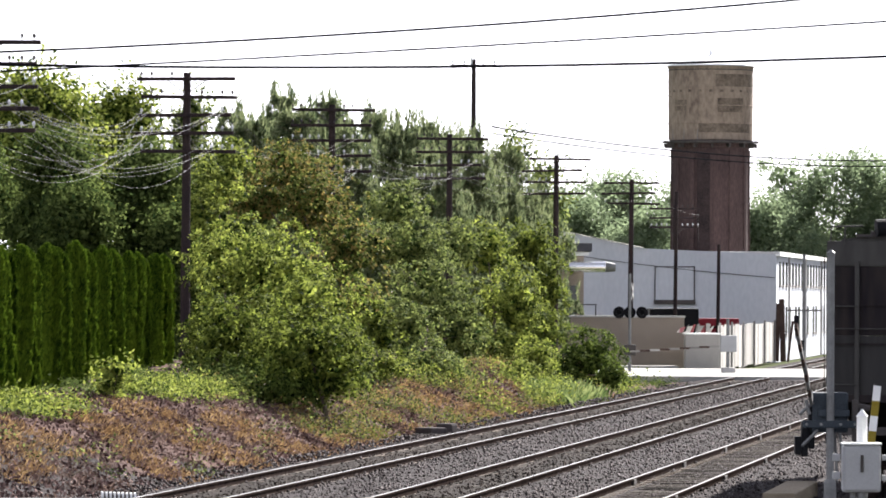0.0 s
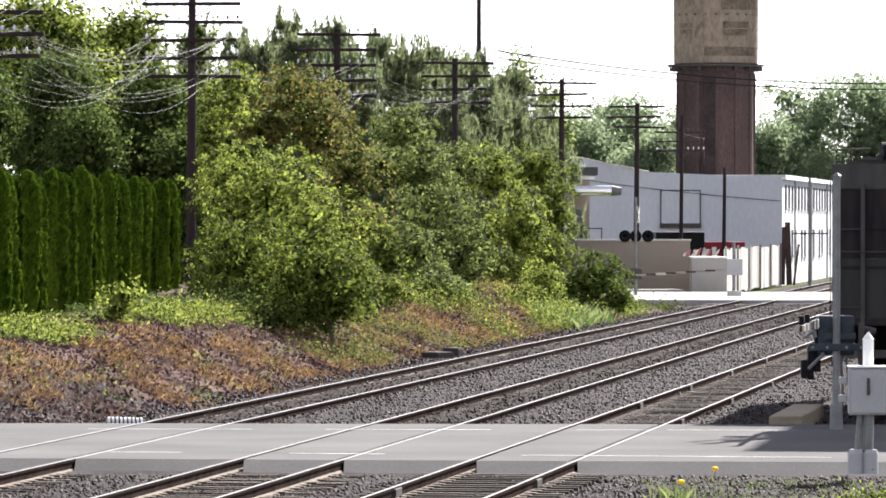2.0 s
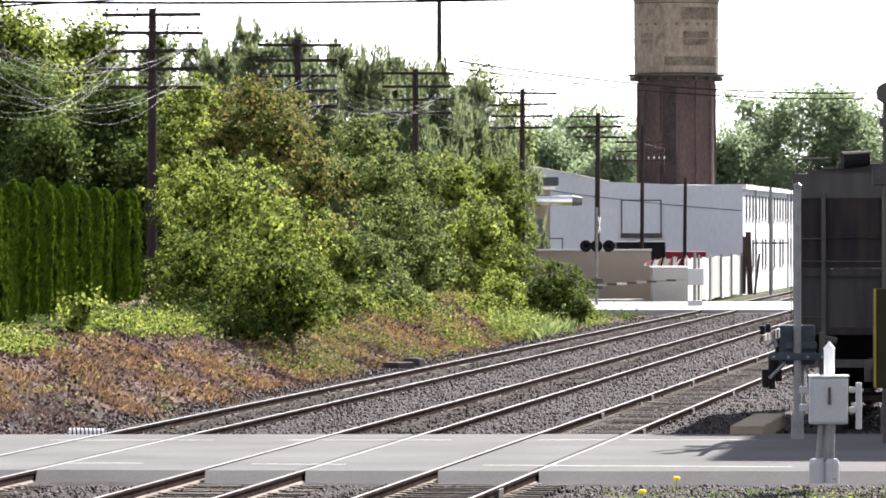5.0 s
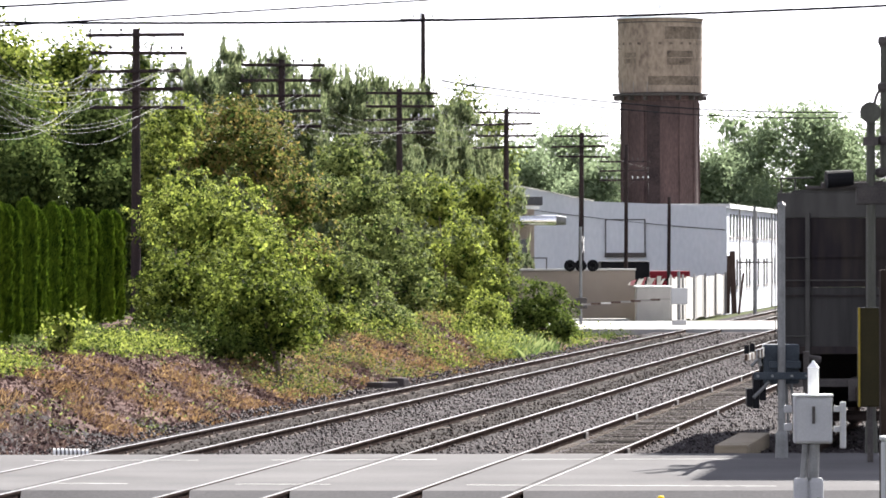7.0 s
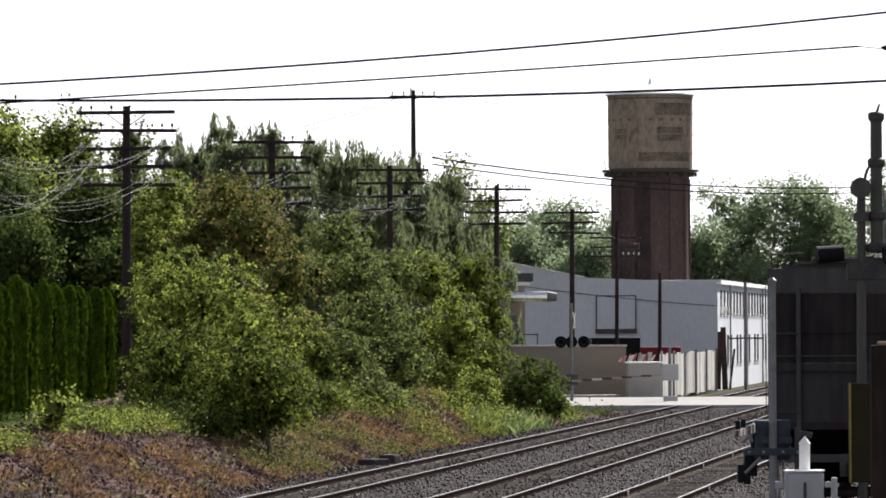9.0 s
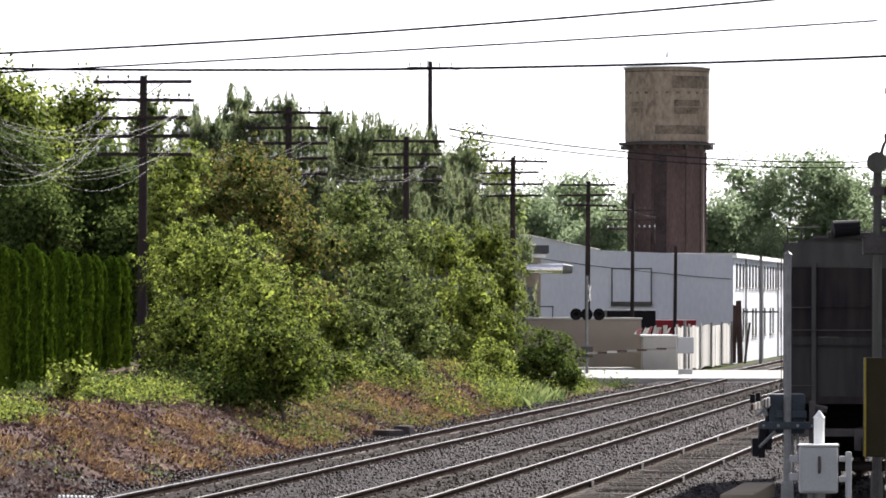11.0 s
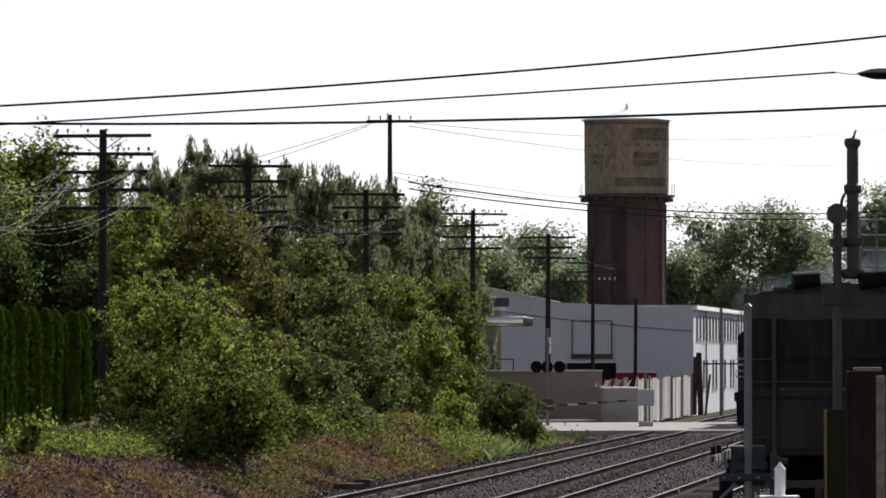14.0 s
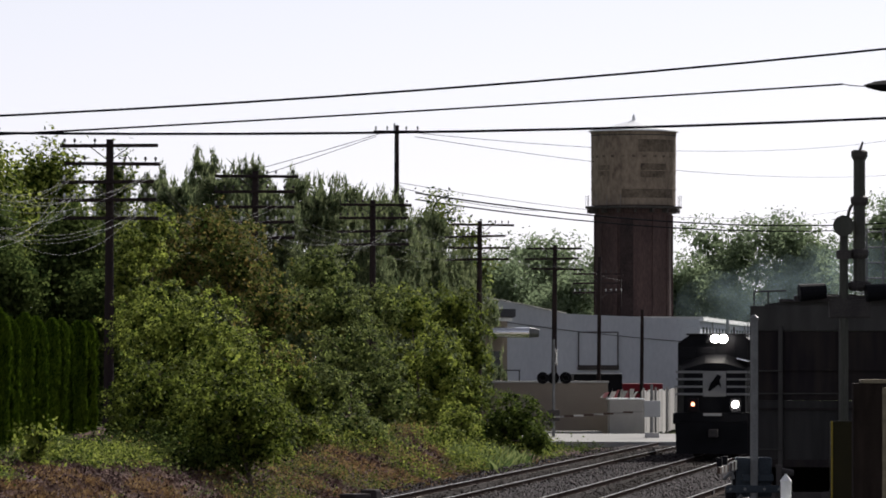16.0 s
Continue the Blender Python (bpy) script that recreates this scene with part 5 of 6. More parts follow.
def near_mast():
    t = empty("crossing_mast", pose(6.09, 97, -0.1), "grey tubular crossing gate mast with mechanism box", "crossing mast")
    bm = bmesh.new()
    tube(bm, (0, 0, 0.45), (0, 0, 4.26), 0.065, 0.062, 14)
    part("mast", bm, M["galvanised"], t)
    bm = bmesh.new()
    lathe(bm, [(0.07, 4.24), (0.075, 4.28), (0.02, 4.33)], 12)
    part("cap", bm, M["galvanised"], t)
    bm = bmesh.new()
    lathe(bm, [(0.2, 0.0), (0.2, 0.03), (0.11, 0.05), (0.1, 0.5), (0.08, 0.55)], 16)
    part("base", bm, M["galvanised"], t)
    bm = bmesh.new()
    box(bm, -0.3, 0.3, 0.08, 0.45, 1.32, 1.98, 0.04)
    mech = part("mechanism", bm, M["blue_grey"], t, "blue-grey gate mechanism case")
    bm = bmesh.new()
    box(bm, -0.2, 0.32, 0.0, 0.12, 1.58, 1.7, 0.02)
    part("clamp", bm, M["blue_grey"], mech)
    for k, (x, z0, z1) in enumerate(((-0.3, 1.05, 1.75), (-0.41, 0.92, 1.5), (-0.52, 0.95, 1.25))):
        bm = bmesh.new()
        box(bm, x - 0.05, x + 0.05, 0.1, 0.4, z0, z1, 0.015)
        part("counterweight", bm, M["black_paint"], mech)
    bm = bmesh.new()
    box(bm, -0.46, 0.46, -0.12, -0.066, 1.4, 1.52, 0.012)
    bar = part("bracket_bar", bm, M["blue_grey"], mech)
    for x in (-0.4, -0.16, 0.16, 0.4):
        bm = bmesh.new()
        tube(bm, (x, -0.15, 1.46), (x, -0.12, 1.46), 0.025, 0.02, 8)
        part("bolt", bm, M["galvanised"], bar)
    for x0, z0, x1, z1 in ((-0.5, 1.62, -0.28, 1.82), (-0.46, 1.1, -0.2, 1.36), (-0.4, 1.86, -0.34, 1.62)):
        bm = bmesh.new()
        tube(bm, (x0, 0.05, z0), (x1, 0.05, z1), 0.028, 0.028, 8)
        part("weight_rod", bm, M["galvanised"], mech)
    bm = bmesh.new()
    box(bm, 0.36, 0.46, 0.0, 0.12, 1.05, 1.86, 0.015)
    part("arm_support", bm, M["dark_metal"], mech)
    for x in (0.12, 0.24):
        bm = bmesh.new()
        tube(bm, (x, 0.1, 0.5), (x * 0.7, 0.12, 1.32), 0.022, 0.022, 8)
        part("conduit", bm, M["galvanised"], t)
    bm = bmesh.new()
    tube(bm, (0.46, 0.2, 1.74), (0.66, 0.2, 1.71), 0.07, 0.06, 14)
    part("arm_hub", bm, M["dark_metal"], mech)
    bm = bmesh.new()
    tube(bm, (0.42, 0.2, 0.2), (0.42, 0.2, 1.7), 0.04, 0.04, 8)
    part("conduit", bm, M["dark_metal"], t)
    return t


near_mast()


def gate_arm():
    """The near gate's arm: along its own -y from the pivot."""
    g = empty("gate_arm", pose(5.78, 97.0, 1.75), "red and white crossing gate arm coming down", "gate arm")
    for k in range(10):
        bm = bmesh.new()
        wdt = 0.075 - 0.003 * k
        box(bm, -0.025, 0.025, -0.5 * (k + 1), -0.5 * k, -wdt, wdt, 0.004)
        part("arm_band", bm, M["brown_wood"] if k % 2 else M["galvanised"], g)
    for k in (3.2, 4.8):
        bm = bmesh.new()
        box(bm, -0.04, 0.04, -k - 0.06, -k + 0.06, 0.06, 0.2, 0.01)
        part("arm_lamp", bm, M["black_paint"], g)
    return g


GATE = gate_arm()


def second_arm():
    g = empty("gate_arm", pose(6.48, 93, 1.07), "cream coloured crossing gate arm coming down", "gate arm")
    for k in range(4):
        bm = bmesh.new()
        box(bm, -0.06, 0.06, -0.02, 0.02, 0.0 + 0.24 * k, 0.24 * (k + 1), 0.004)
        part("arm_band", bm, M["white_paint"] if k % 2 else M["yellow"], g)
    return g


SECOND = second_arm()


def signal_case():
    t = empty("signal_case", pose(5.58, 82, -0.08), "light grey signal cabinet on a post with a conduit", "signal cabinet")
    bm = bmesh.new()
    box(bm, -0.265, 0.265, -0.16, 0.2, 0.82, 1.48, 0.04)
    body = part("body", bm, M["box_grey"], t)
    bm = bmesh.new()
    box(bm, -0.24, 0.24, -0.185, -0.16, 0.85, 1.45, 0.012)
    door = part("door", bm, M["box_grey"], body)
    bm = bmesh.new()
    box(bm, -0.02, 0.02, -0.21, -0.185, 1.1, 1.34, 0.006)
    part("handle", bm, M["dark_metal"], door)
    bm = bmesh.new()
    box(bm, -0.275, 0.275, -0.2, 0.22, 1.48, 1.505, 0.01)
    part("lid", bm, M["white_paint"], body)
    bm = bmesh.new()
    tube(bm, (0, 0, 0), (0.02, 0, 0.82), 0.075, 0.075, 12)
    part("post", bm, M["galvanised"], t)
    bm = bmesh.new()
    tube(bm, (-0.16, 0, 0), (-0.1, 0, 0.82), 0.045, 0.045, 10)
    part("conduit", bm, M["galvanised"], t)
    for x in (-0.16, 0.04):
        bm = bmesh.new()
        lathe(bm, [(0.11, 0.0), (0.11, 0.28), (0.09, 0.34)], 14, (x, 0))
        part("footing", bm, M["box_grey"], t)
    bm = bmesh.new()
    lathe(bm, [(0.075, 1.5), (0.075, 1.86), (0.085, 1.87), (0.03, 1.94), (0.012, 1.97)], 16, (0.02, 0.15))
    part("vent_stack", bm, M["white_paint"], t)
    for z in (1.02, 1.3):
        bm = bmesh.new()
        box(bm, 0.29, 0.45, -0.04, 0.04, z - 0.04, z + 0.04, 0.01)
        part("bracket", bm, M["box_grey"], t)
    bm = bmesh.new()
    box(bm, 0.38, 0.46, -0.06, 0.06, 0.75, 1.4, 0.02)
    part("lever", bm, M["box_grey"], t)
    for z in (1.0, 1.25):
        bm = bmesh.new()
        box(bm, -0.4, -0.29, -0.04, 0.04, z, z + 0.1, 0.01)
        part("hinge", bm, M["box_grey"], t)


signal_case()


def bell_mast():
    t = empty("crossing_signal", pose(7.8, 100, -0.1), "crossing signal mast with round bell, lamps and tall column", "crossing signal")
    bm = bmesh.new()
    tube(bm, (0, 0, 0), (0, 0, 5.75), 0.08, 0.075, 14)
    part("mast", bm, M["mast_olive"], t)
    bm = bmesh.new()
    tube(bm, (-0.02, -0.2, 5.86), (-0.02, 0.05, 5.86), 0.18, 0.13, 24)
    part("bell", bm, M["mast_olive"], t, "round crossing bell")
    bm = bmesh.new()
    tube(bm, (0.0, 0, 5.3), (0.0, 0, 5.45), 0.13, 0.13, 14)
    part("collar", bm, M["dark_metal"], t)
    bm = bmesh.new()
    tube(bm, (0.27, 0.1, 4.8), (0.27, 0.1, 7.1), 0.105, 0.1, 14)
    col = part("column", bm, M["mast_olive"], t, "tall grey-green column")
    for z, r in ((7.08, 0.14), (6.3, 0.15), (5.4, 0.16), (4.85, 0.2)):
        bm = bmesh.new()
        lathe(bm, [(r * 0.8, z - 0.09), (r, z - 0.03), (r, z + 0.05), (r * 0.7, z + 0.08)], 14, (0.27, 0.1))
        part("flange", bm, M["dark_metal"], col)
    bm = bmesh.new()
    tube(bm, (0.27, 0.1, 7.12), (0.33, 0.1, 7.3), 0.03, 0.015, 8)
    part("finial", bm, M["dark_metal"], col)
    cu = wire("cable", [[Vector((0.27 - 0.2 * math.sin(a), 0.1, 6.3 - 0.35 * (1 - math.cos(a)))) for a in np.linspace(0, 2.0, 8)]], 0.03, M["dark_metal"], "", parent=t)
    bm = bmesh.new()
    box(bm, -0.85, 1.0, -0.06, 0.06, 4.58, 4.68, 0.02)
    part("crossarm", bm, M["dark_metal"], t)
    for x in (-0.42, 0.72):
        bm = bmesh.new()
        tube(bm, (x + 0.1, -0.1, 4.76), (x - 0.35, -0.16, 4.72), 0.13, 0.15, 16)
        part("lamp_hood", bm, M["black_paint"], t)
    bm = bmesh.new()
    box(bm, -0.25, 0.45, -0.1, 0.14, 4.3, 4.62, 0.03)
    part("junction_box", bm, M["dark_metal"], t)
    bm = bmesh.new()
    lathe(bm, [(0.22, 0), (0.22, 0.05), (0.11, 0.08), (0.1, 0.6)], 16)
    part("base", bm, M["mast_olive"], t)
    s = empty("yellow_panel", pose(7.4, 95, -0.1), "dull yellow metal panel on a post beside the crossing", "panel")
    bm = bmesh.new()
    box(bm, -0.2, 0.2, 0, 0.25, 1.0, 2.6, 0.02)
    part("panel", bm, M["olive_panel"], s)
    for x in (-0.2, 0.17):
        bm = bmesh.new()
        box(bm, x, x + 0.03, -0.03, 0.0, 1.0, 2.6)
        part("edge_strip", bm, M["yellow"], s)
    bm = bmesh.new()
    tube(bm, (0, 0.1, 0), (0, 0.1, 1.0), 0.05, 0.05, 8)
    part("post", bm, M["dark_metal"], s)
    p = empty("wooden_post", pose(6.5, 78, -0.25), "thick brown weathered timber post with a pale top", "post")
    bm = bmesh.new()
    box(bm, -0.3, 0.08, -0.15, 0.15, 0, 3.42, 0.02)
    part("timber", bm, M["dark_timber"], p)
    bm = bmesh.new()
    box(bm, -0.2, 0.16, -0.17, 0.17, 3.42, 3.47, 0.01)
    part("top_board", bm, M["timber"], p)
    bm = bmesh.new()
    box(bm, 0.08, 0.2, -0.17, 0.15, 0, 3.36, 0.01)
    part("side_board", bm, M["timber"], p)


bell_mast()


def kerb_box():
    t = empty("utility_box", pose(6.4, 76, -0.27), "weathered pale grey utility box before the timber post", "utility box")
    bm = bmesh.new()
    box(bm, -0.33, 0.3, -0.2, 0.3, 0, 1.24, 0.05)
    body = part("body", bm, M["box_grey"], t)
    bm = bmesh.new()
    box(bm, -0.35, 0.32, -0.22, 0.32, 1.24, 1.3, 0.025)
    part("lid", bm, M["box_grey"], body)
    bm = bmesh.new()
    box(bm, -0.29, 0.26, -0.215, -0.2, 0.1, 1.16, 0.006)
    part("door", bm, M["box_grey"], body)


kerb_box()


def shade_block():
    """A plain tall block added beside the parked car, out of view, to shade the crossing."""
    t = empty("mill_building", pose(12.75, 106, -0.32, 0, 0, -6.6), "unseen tall grey block added beside the siding to shade the crossing", "building")
    bm = bmesh.new()
    box(bm, 0, 6, 0, 12.5, 0, 13.6, 0.03)
    body = part("body", bm, M["grey_wall"], t)
    bm = bmesh.new()
    box(bm, -0.15, 6.15, -0.15, 12.65, 13.6, 13.8, 0.03)
    part("roof", bm, M["grey_roof"], t)
    bm = bmesh.new()
    box(bm, 1.6, 2.8, -0.05, 0.0, 0.1, 2.3, 0.01)
    part("door", bm, M["box_grey"], body)


shade_block()


def street_lamp():
    t = empty("street_lamp", pose(14, 88, -0.3), "street lamp with a dark head on a long arm", "street lamp")
    bm = bmesh.new()
    tube(bm, (0, 0, 0), (0, 0, 7.6), 0.1, 0.08, 10)
    part("pole", bm, M["galvanised"], t)
    bm = bmesh.new()
    tube(bm, (0, 0, 7.5), (-6.3, 0, 7.86), 0.05, 0.035, 8)
    part("arm", bm, M["dark_metal"], t)
    bm = bmesh.new()
    lathe(bm, [(0.05, -0.1), (0.13, -0.04), (0.15, 0.02), (0.08, 0.09), (0.03, 0.11)], 14)
    bmesh.ops.transform(bm, matrix=Matrix.Translation((-6.45, 0, 7.88)) @ Matrix.Diagonal((2.6, 1.3, 0.8, 1)), verts=bm.verts[:])
    part("lamp_head", bm, M["black_paint"], t)


street_lamp()
wire("overhead_cable", [sag((7.0, 90, 7.7), (7.6, 88.4, 7.62), 0.03, 6)], 0.008, M["cable"], "thin end of the overhead cable at its insulator", "overhead cable")


def lattice():
    t = empty("steel_lattice", pose(13.1, 160, -0.3), "pale steel lattice frame standing beyond the parked car", "lattice frame")
    for k in range(4):
        bm = bmesh.new()
        tube(bm, (k * 0.45, 0, 0), (k * 0.45, 0, 7.4), 0.035, 0.03, 6)
        part("upright", bm, M["galvanised"], t)
    for k in range(6):
        bm = bmesh.new()
        tube(bm, (-0.2, 0, 5.2 + k * 0.42), (2.2, 0, 5.2 + k * 0.42), 0.022, 0.022, 6)
        part("rung", bm, M["galvanised"], t)


lattice()


# ---- the hopper car ----
def hopper_car():
    y0 = 104.5
    x0 = track_x(3, y0)
    t = empty("hopper_car", pose(x0, y0, 0, 0, 0, -math.degrees(math.atan(TRACKS[3][1]))), "parked grey covered hopper car, lower end darkened for soot and shade", "railway car")
    W, L, TOP, LOW = 1.55, 15.0, 4.5, 1.62
    # sides
    for s in (-1, 1):
        bm = bmesh.new()
        box(bm, s * W - 0.03, s * W + 0.03, 0.15, L - 0.15, LOW - 0.1, TOP - 0.25)
        sd = part("side_sheet", bm, M["hopper_low"], t)
        for k in range(10):
            bm = bmesh.new()
            y = 0.3 + k * 1.55
            box(bm, s * W - 0.02 + s * 0.05, s * W + 0.02 + s * 0.1, y, y + 0.12, LOW - 0.1, TOP - 0.3, 0.01)
            part("side_post", bm, M["hopper_low"], sd)
    # end: lower and upper sheets, posts, sloping sheet under
    bm = bmesh.new()
    box(bm, -W, W, 0.1, 0.16, 2.77, 4.0)
    end = part("end_sheet", bm, M["hopper_low"], t, "sooty end sheet, its shade put into the dark paint")
    bm = bmesh.new()
    box(bm, -W - 0.02, W + 0.02, 0.08, 0.16, 4.004, TOP - 0.05, 0.01)
    part("end_sheet", bm, M["hopper_high"], t, "lighter grey upper band")
    bm = bmesh.new()
    box(bm, -W, W, 0.094, 0.16, LOW, 2.766)
    part("end_sheet", bm, M["hopper_mid"], t, "grey lower band")
    for x in (-W + 0.02, -1.03, 0.04, 1.03, W - 0.02):
        bm = bmesh.new()
        box(bm, x - 0.04, x + 0.04, 0.0, 0.1, LOW - 0.2, 4.1, 0.012)
        part("end_post", bm, M["hopper_high"], end)
    bm = bmesh.new()
    box(bm, -W, W, 0.02, 0.1, LOW - 0.04, LOW + 0.1, 0.01)
    part("end_sill", bm, M["hopper_low"], end)
    for z in (2.6, 3.3):
        bm = bmesh.new()
        box(bm, -W + 0.1, W - 0.1, 0.05, 0.098, z, z + 0.035)
        part("rib", bm, M["hopper_low"], end)
    bm = bmesh.new()
    v = [bm.verts.new(p) for p in ((-W + 0.2, 0.5, LOW), (W - 0.2, 0.5, LOW), (W - 0.5, 3.4, 0.55), (-W + 0.5, 3.4, 0.55))]
    bm.faces.new(v)
    bmesh.ops.solidify(bm, geom=bm.faces[:], thickness=0.05)
    part("slope_sheet", bm, M["hopper_low"], t)
    # roof
    bm = bmesh.new()
    prism(bm, [(-W, TOP - 0.25), (W, TOP - 0.25), (W - 0.25, TOP - 0.02), (0.6, TOP + 0.08), (-0.6, TOP + 0.08), (-W + 0.25, TOP - 0.02)], (0, 0.12, 0), (0, L - 0.12, 0))
    roof = part("roof", bm, M["hopper_high"], t)
    bm = bmesh.new()
    box(bm, -0.3, 0.3, 0.5, L - 0.5, TOP + 0.09, TOP + 0.16, 0.01)
    part("hatch", bm, M["hopper_low"], roof)
    bm = bmesh.new()
    box(bm, -W + 0.5, W - 0.4, 0.0, 0.4, TOP + 0.02, TOP + 0.07)
    walkway = part("roof_walkway", bm, M["dark_metal"], roof)
    for x in (-W + 0.05, -W + 0.3):
        bm = bmesh.new()
        tube(bm, (x, 0.06, TOP - 0.1), (x, 0.06, TOP + 0.2), 0.014, 0.014, 6)
        part("grab_iron_post", bm, M["hopper_high"], roof)
    bm = bmesh.new()
    tube(bm, (-W + 0.05, 0.06, TOP + 0.2), (-W + 0.62, 0.06, TOP + 0.22), 0.016, 0.016, 6)
    part("grab_iron", bm, M["hopper_high"], roof)
    # grab irons at the corner
    for x0, x1, z in ((-W + 0.08, -1.0, 3.29), (-W + 0.08, 0.05, 2.89), (-W + 0.08, -1.0, 1.9)):
        bm = bmesh.new()
        tube(bm, (x0, -0.03, z), (x1, -0.03, z), 0.012, 0.012, 6)
        part("grab_iron", bm, M["hopper_high"], end)
    # frame, coupler, trucks
    bm = bmesh.new()
    box(bm, -0.3, 0.3, -0.2, L + 0.2, 0.75, 1.15, 0.02)
    part("centre_sill", bm, M["dark_metal"], t)
    bm = bmesh.new()
    box(bm, -W, W, 0.0, 0.5, 1.0, 1.14, 0.01)
    part("platform", bm, M["dark_metal"], t)
    bm = bmesh.new()
    box(bm, -0.16, 0.16, -0.7, -0.2, 0.75, 1.02, 0.05)
    part("coupler", bm, M["rail_side"], t)
    for yy in (1.9, L - 1.9):
        for a in (-0.9, 0.9):
            for s in (-0.75, 0.75):
                bm = bmesh.new()
                tube(bm, (s - 0.07, yy + a, 0.43), (s + 0.07, yy + a, 0.43), 0.43, 0.43, 24)
                part("wheel", bm, M["rail_side"], t)
            bm = bmesh.new()
            tube(bm, (-0.75, yy + a, 0.43), (0.75, yy + a, 0.43), 0.07, 0.07, 10)
            part("axle", bm, M["rail_side"], t)
        for s in (-1, 1):
            bm = bmesh.new()
            box(bm, s * 1.0 - 0.07, s * 1.0 + 0.07, yy - 1.15, yy + 1.15, 0.35, 0.72, 0.05)
            part("side_frame", bm, M["dark_metal"], t)
    b = empty("timber_slab", pose(5.75, 102.6, -0.22, 0, 0, -6.6), "pale timber slab lying beside the end of the siding", "timber")
    bm = bmesh.new()
    box(bm, -0.28, 0.28, -3.2, 3.6, 0.0, 0.36, 0.03)
    part("beam", bm, M["timber"], b)


hopper_car()


# ---- the locomotive ----
def locomotive():
    """Front towards -y, wheels on z = 0."""
    t = empty("locomotive", pose(track_x(1, 213.5), 213.5, 0), "black diesel freight locomotive with white stripes and bright headlights", "locomotive")
    k = M["black_paint"]
    # cab
    bm = bmesh.new()
    prism(bm, [(-1.4, 1.6), (1.4, 1.6), (1.4, 4.15), (0.95, 4.46), (-0.95, 4.46), (-1.4, 4.15)], (0, 1.9, 0), (0, 4.6, 0))
    cab = part("cab", bm, k, t)
    for x0, x1 in ((-1.28, -0.75), (-0.68, -0.06), (0.06, 0.68), (0.75, 1.28)):
        bm = bmesh.new()
        box(bm, x0, x1, 1.87, 1.9, 3.62, 3.98, 0.01)
        part("windshield", bm, M["black_paint"], cab)
    bm = bmesh.new()
    box(bm, -1.1, 1.1, 1.8, 4.7, 4.44, 4.5, 0.02)
    part("cab_roof", bm, k, cab)
    bm = bmesh.new()
    tube(bm, (0.62, 2.6, 4.48), (0.62, 2.6, 4.75), 0.05, 0.03, 8)
    part("horn", bm, M["dark_metal"], cab)
    # nose
    bm = bmesh.new()
    v = [bm.verts.new(p) for p in ((-1.12, 0.9, 1.6), (1.12, 0.9, 1.6), (1.12, 0.9, 3.2), (0.35, 0.86, 3.42), (-0.35, 0.86, 3.42), (-1.12, 0.9, 3.2),
                                   (-1.38, 1.9, 1.6), (1.38, 1.9, 1.6), (1.38, 1.9, 3.35), (0.4, 1.9, 3.75), (-0.4, 1.9, 3.75), (-1.38, 1.9, 3.35))]
    bm.faces.new(v[:6])
    for i in range(6):
        j = (i + 1) % 6
        bm.faces.new((v[j], v[i], v[6 + i], v[6 + j]))
    bmesh.ops.recalc_face_normals(bm, faces=bm.faces[:])
    nose = part("nose", bm, k, t)
    # bright metal strip added as the glint on top of the nose
    bm = bmesh.new()
    box(bm, 0.6, 1.15, 1.0, 1.8, 3.37, 3.43, 0.01, Matrix.Rotation(0.25, 4, "Y") @ Matrix.Translation((-0.72, 0, 0.28)))
    part("nose_glint_panel", bm, M["chrome"], nose)
    # headlights over the windshield
    bm = bmesh.new()
    box(bm, -0.4, 0.4, 1.72, 1.9, 4.14, 4.47, 0.04)
    hb = part("headlight_box", bm, k, cab)
    for x in (-0.03, 0.28):
        bm = bmesh.new()
        tube(bm, (x, 1.66, 4.31), (x, 1.73, 4.31), 0.15, 0.15, 20)
        part("headlight", bm, M["headlight"], hb, "lit headlight")
    # front plate with stripes
    bm = bmesh.new()
    box(bm, -1.42, 1.42, 0.55, 0.8, 1.25, 1.62, 0.03)
    pilot = part("front_beam", bm, k, t)
    bm = bmesh.new()
    box(bm, -1.42, 1.42, 0.6, 0.64, 2.25, 2.3)
    rail = part("front_rail", bm, M["engine_white"], t)
    for z in (2.28, 2.55, 2.82, 3.08):
        for a, b in ((-1.4, -0.42), (0.44, 1.4)):
            bm = bmesh.new()
            box(bm, a, b, 0.84, 0.86, z - 0.03, z + (0.05 if z < 3 else 0.06))
            part("stripe", bm, M["engine_white"], nose)
    bm = bmesh.new()
    box(bm, -0.42, 0.42, 0.83, 0.86, 2.2, 3.13, 0.005)
    crest = part("emblem_panel", bm, M["engine_white"], nose, "white emblem panel with a plain dark shape")
    for pts in ([(-0.24, 2.42), (-0.16, 2.38), (0.12, 2.62), (0.26, 2.95), (0.1, 3.02), (-0.05, 2.78), (-0.14, 2.7)], [(0.05, 2.75), (0.26, 2.5), (0.2, 2.75)]):
        bm = bmesh.new()
        bm.faces.new([bm.verts.new((x, 0.822, z)) for x, z in pts])
        bmesh.ops.solidify(bm, geom=bm.faces[:], thickness=0.006)
        part("emblem_shape", bm, k, crest)
    # ditch lights, plate, steps, plough, coupler
    bm = bmesh.new()
    tube(bm, (0.78, 0.42, 1.92), (0.78, 0.5, 1.92), 0.12, 0.12, 20)
    part("ditch_light", bm, M["headlight"], pilot, "lit ditch light")
    bm = bmesh.new()
    tube(bm, (-0.76, 0.42, 1.92), (-0.76, 0.5, 1.92), 0.07, 0.07, 16)
    part("ditch_light", bm, M["marker"], pilot, "dim ditch light")
    for x in (-0.76, 0.78):
        bm = bmesh.new()
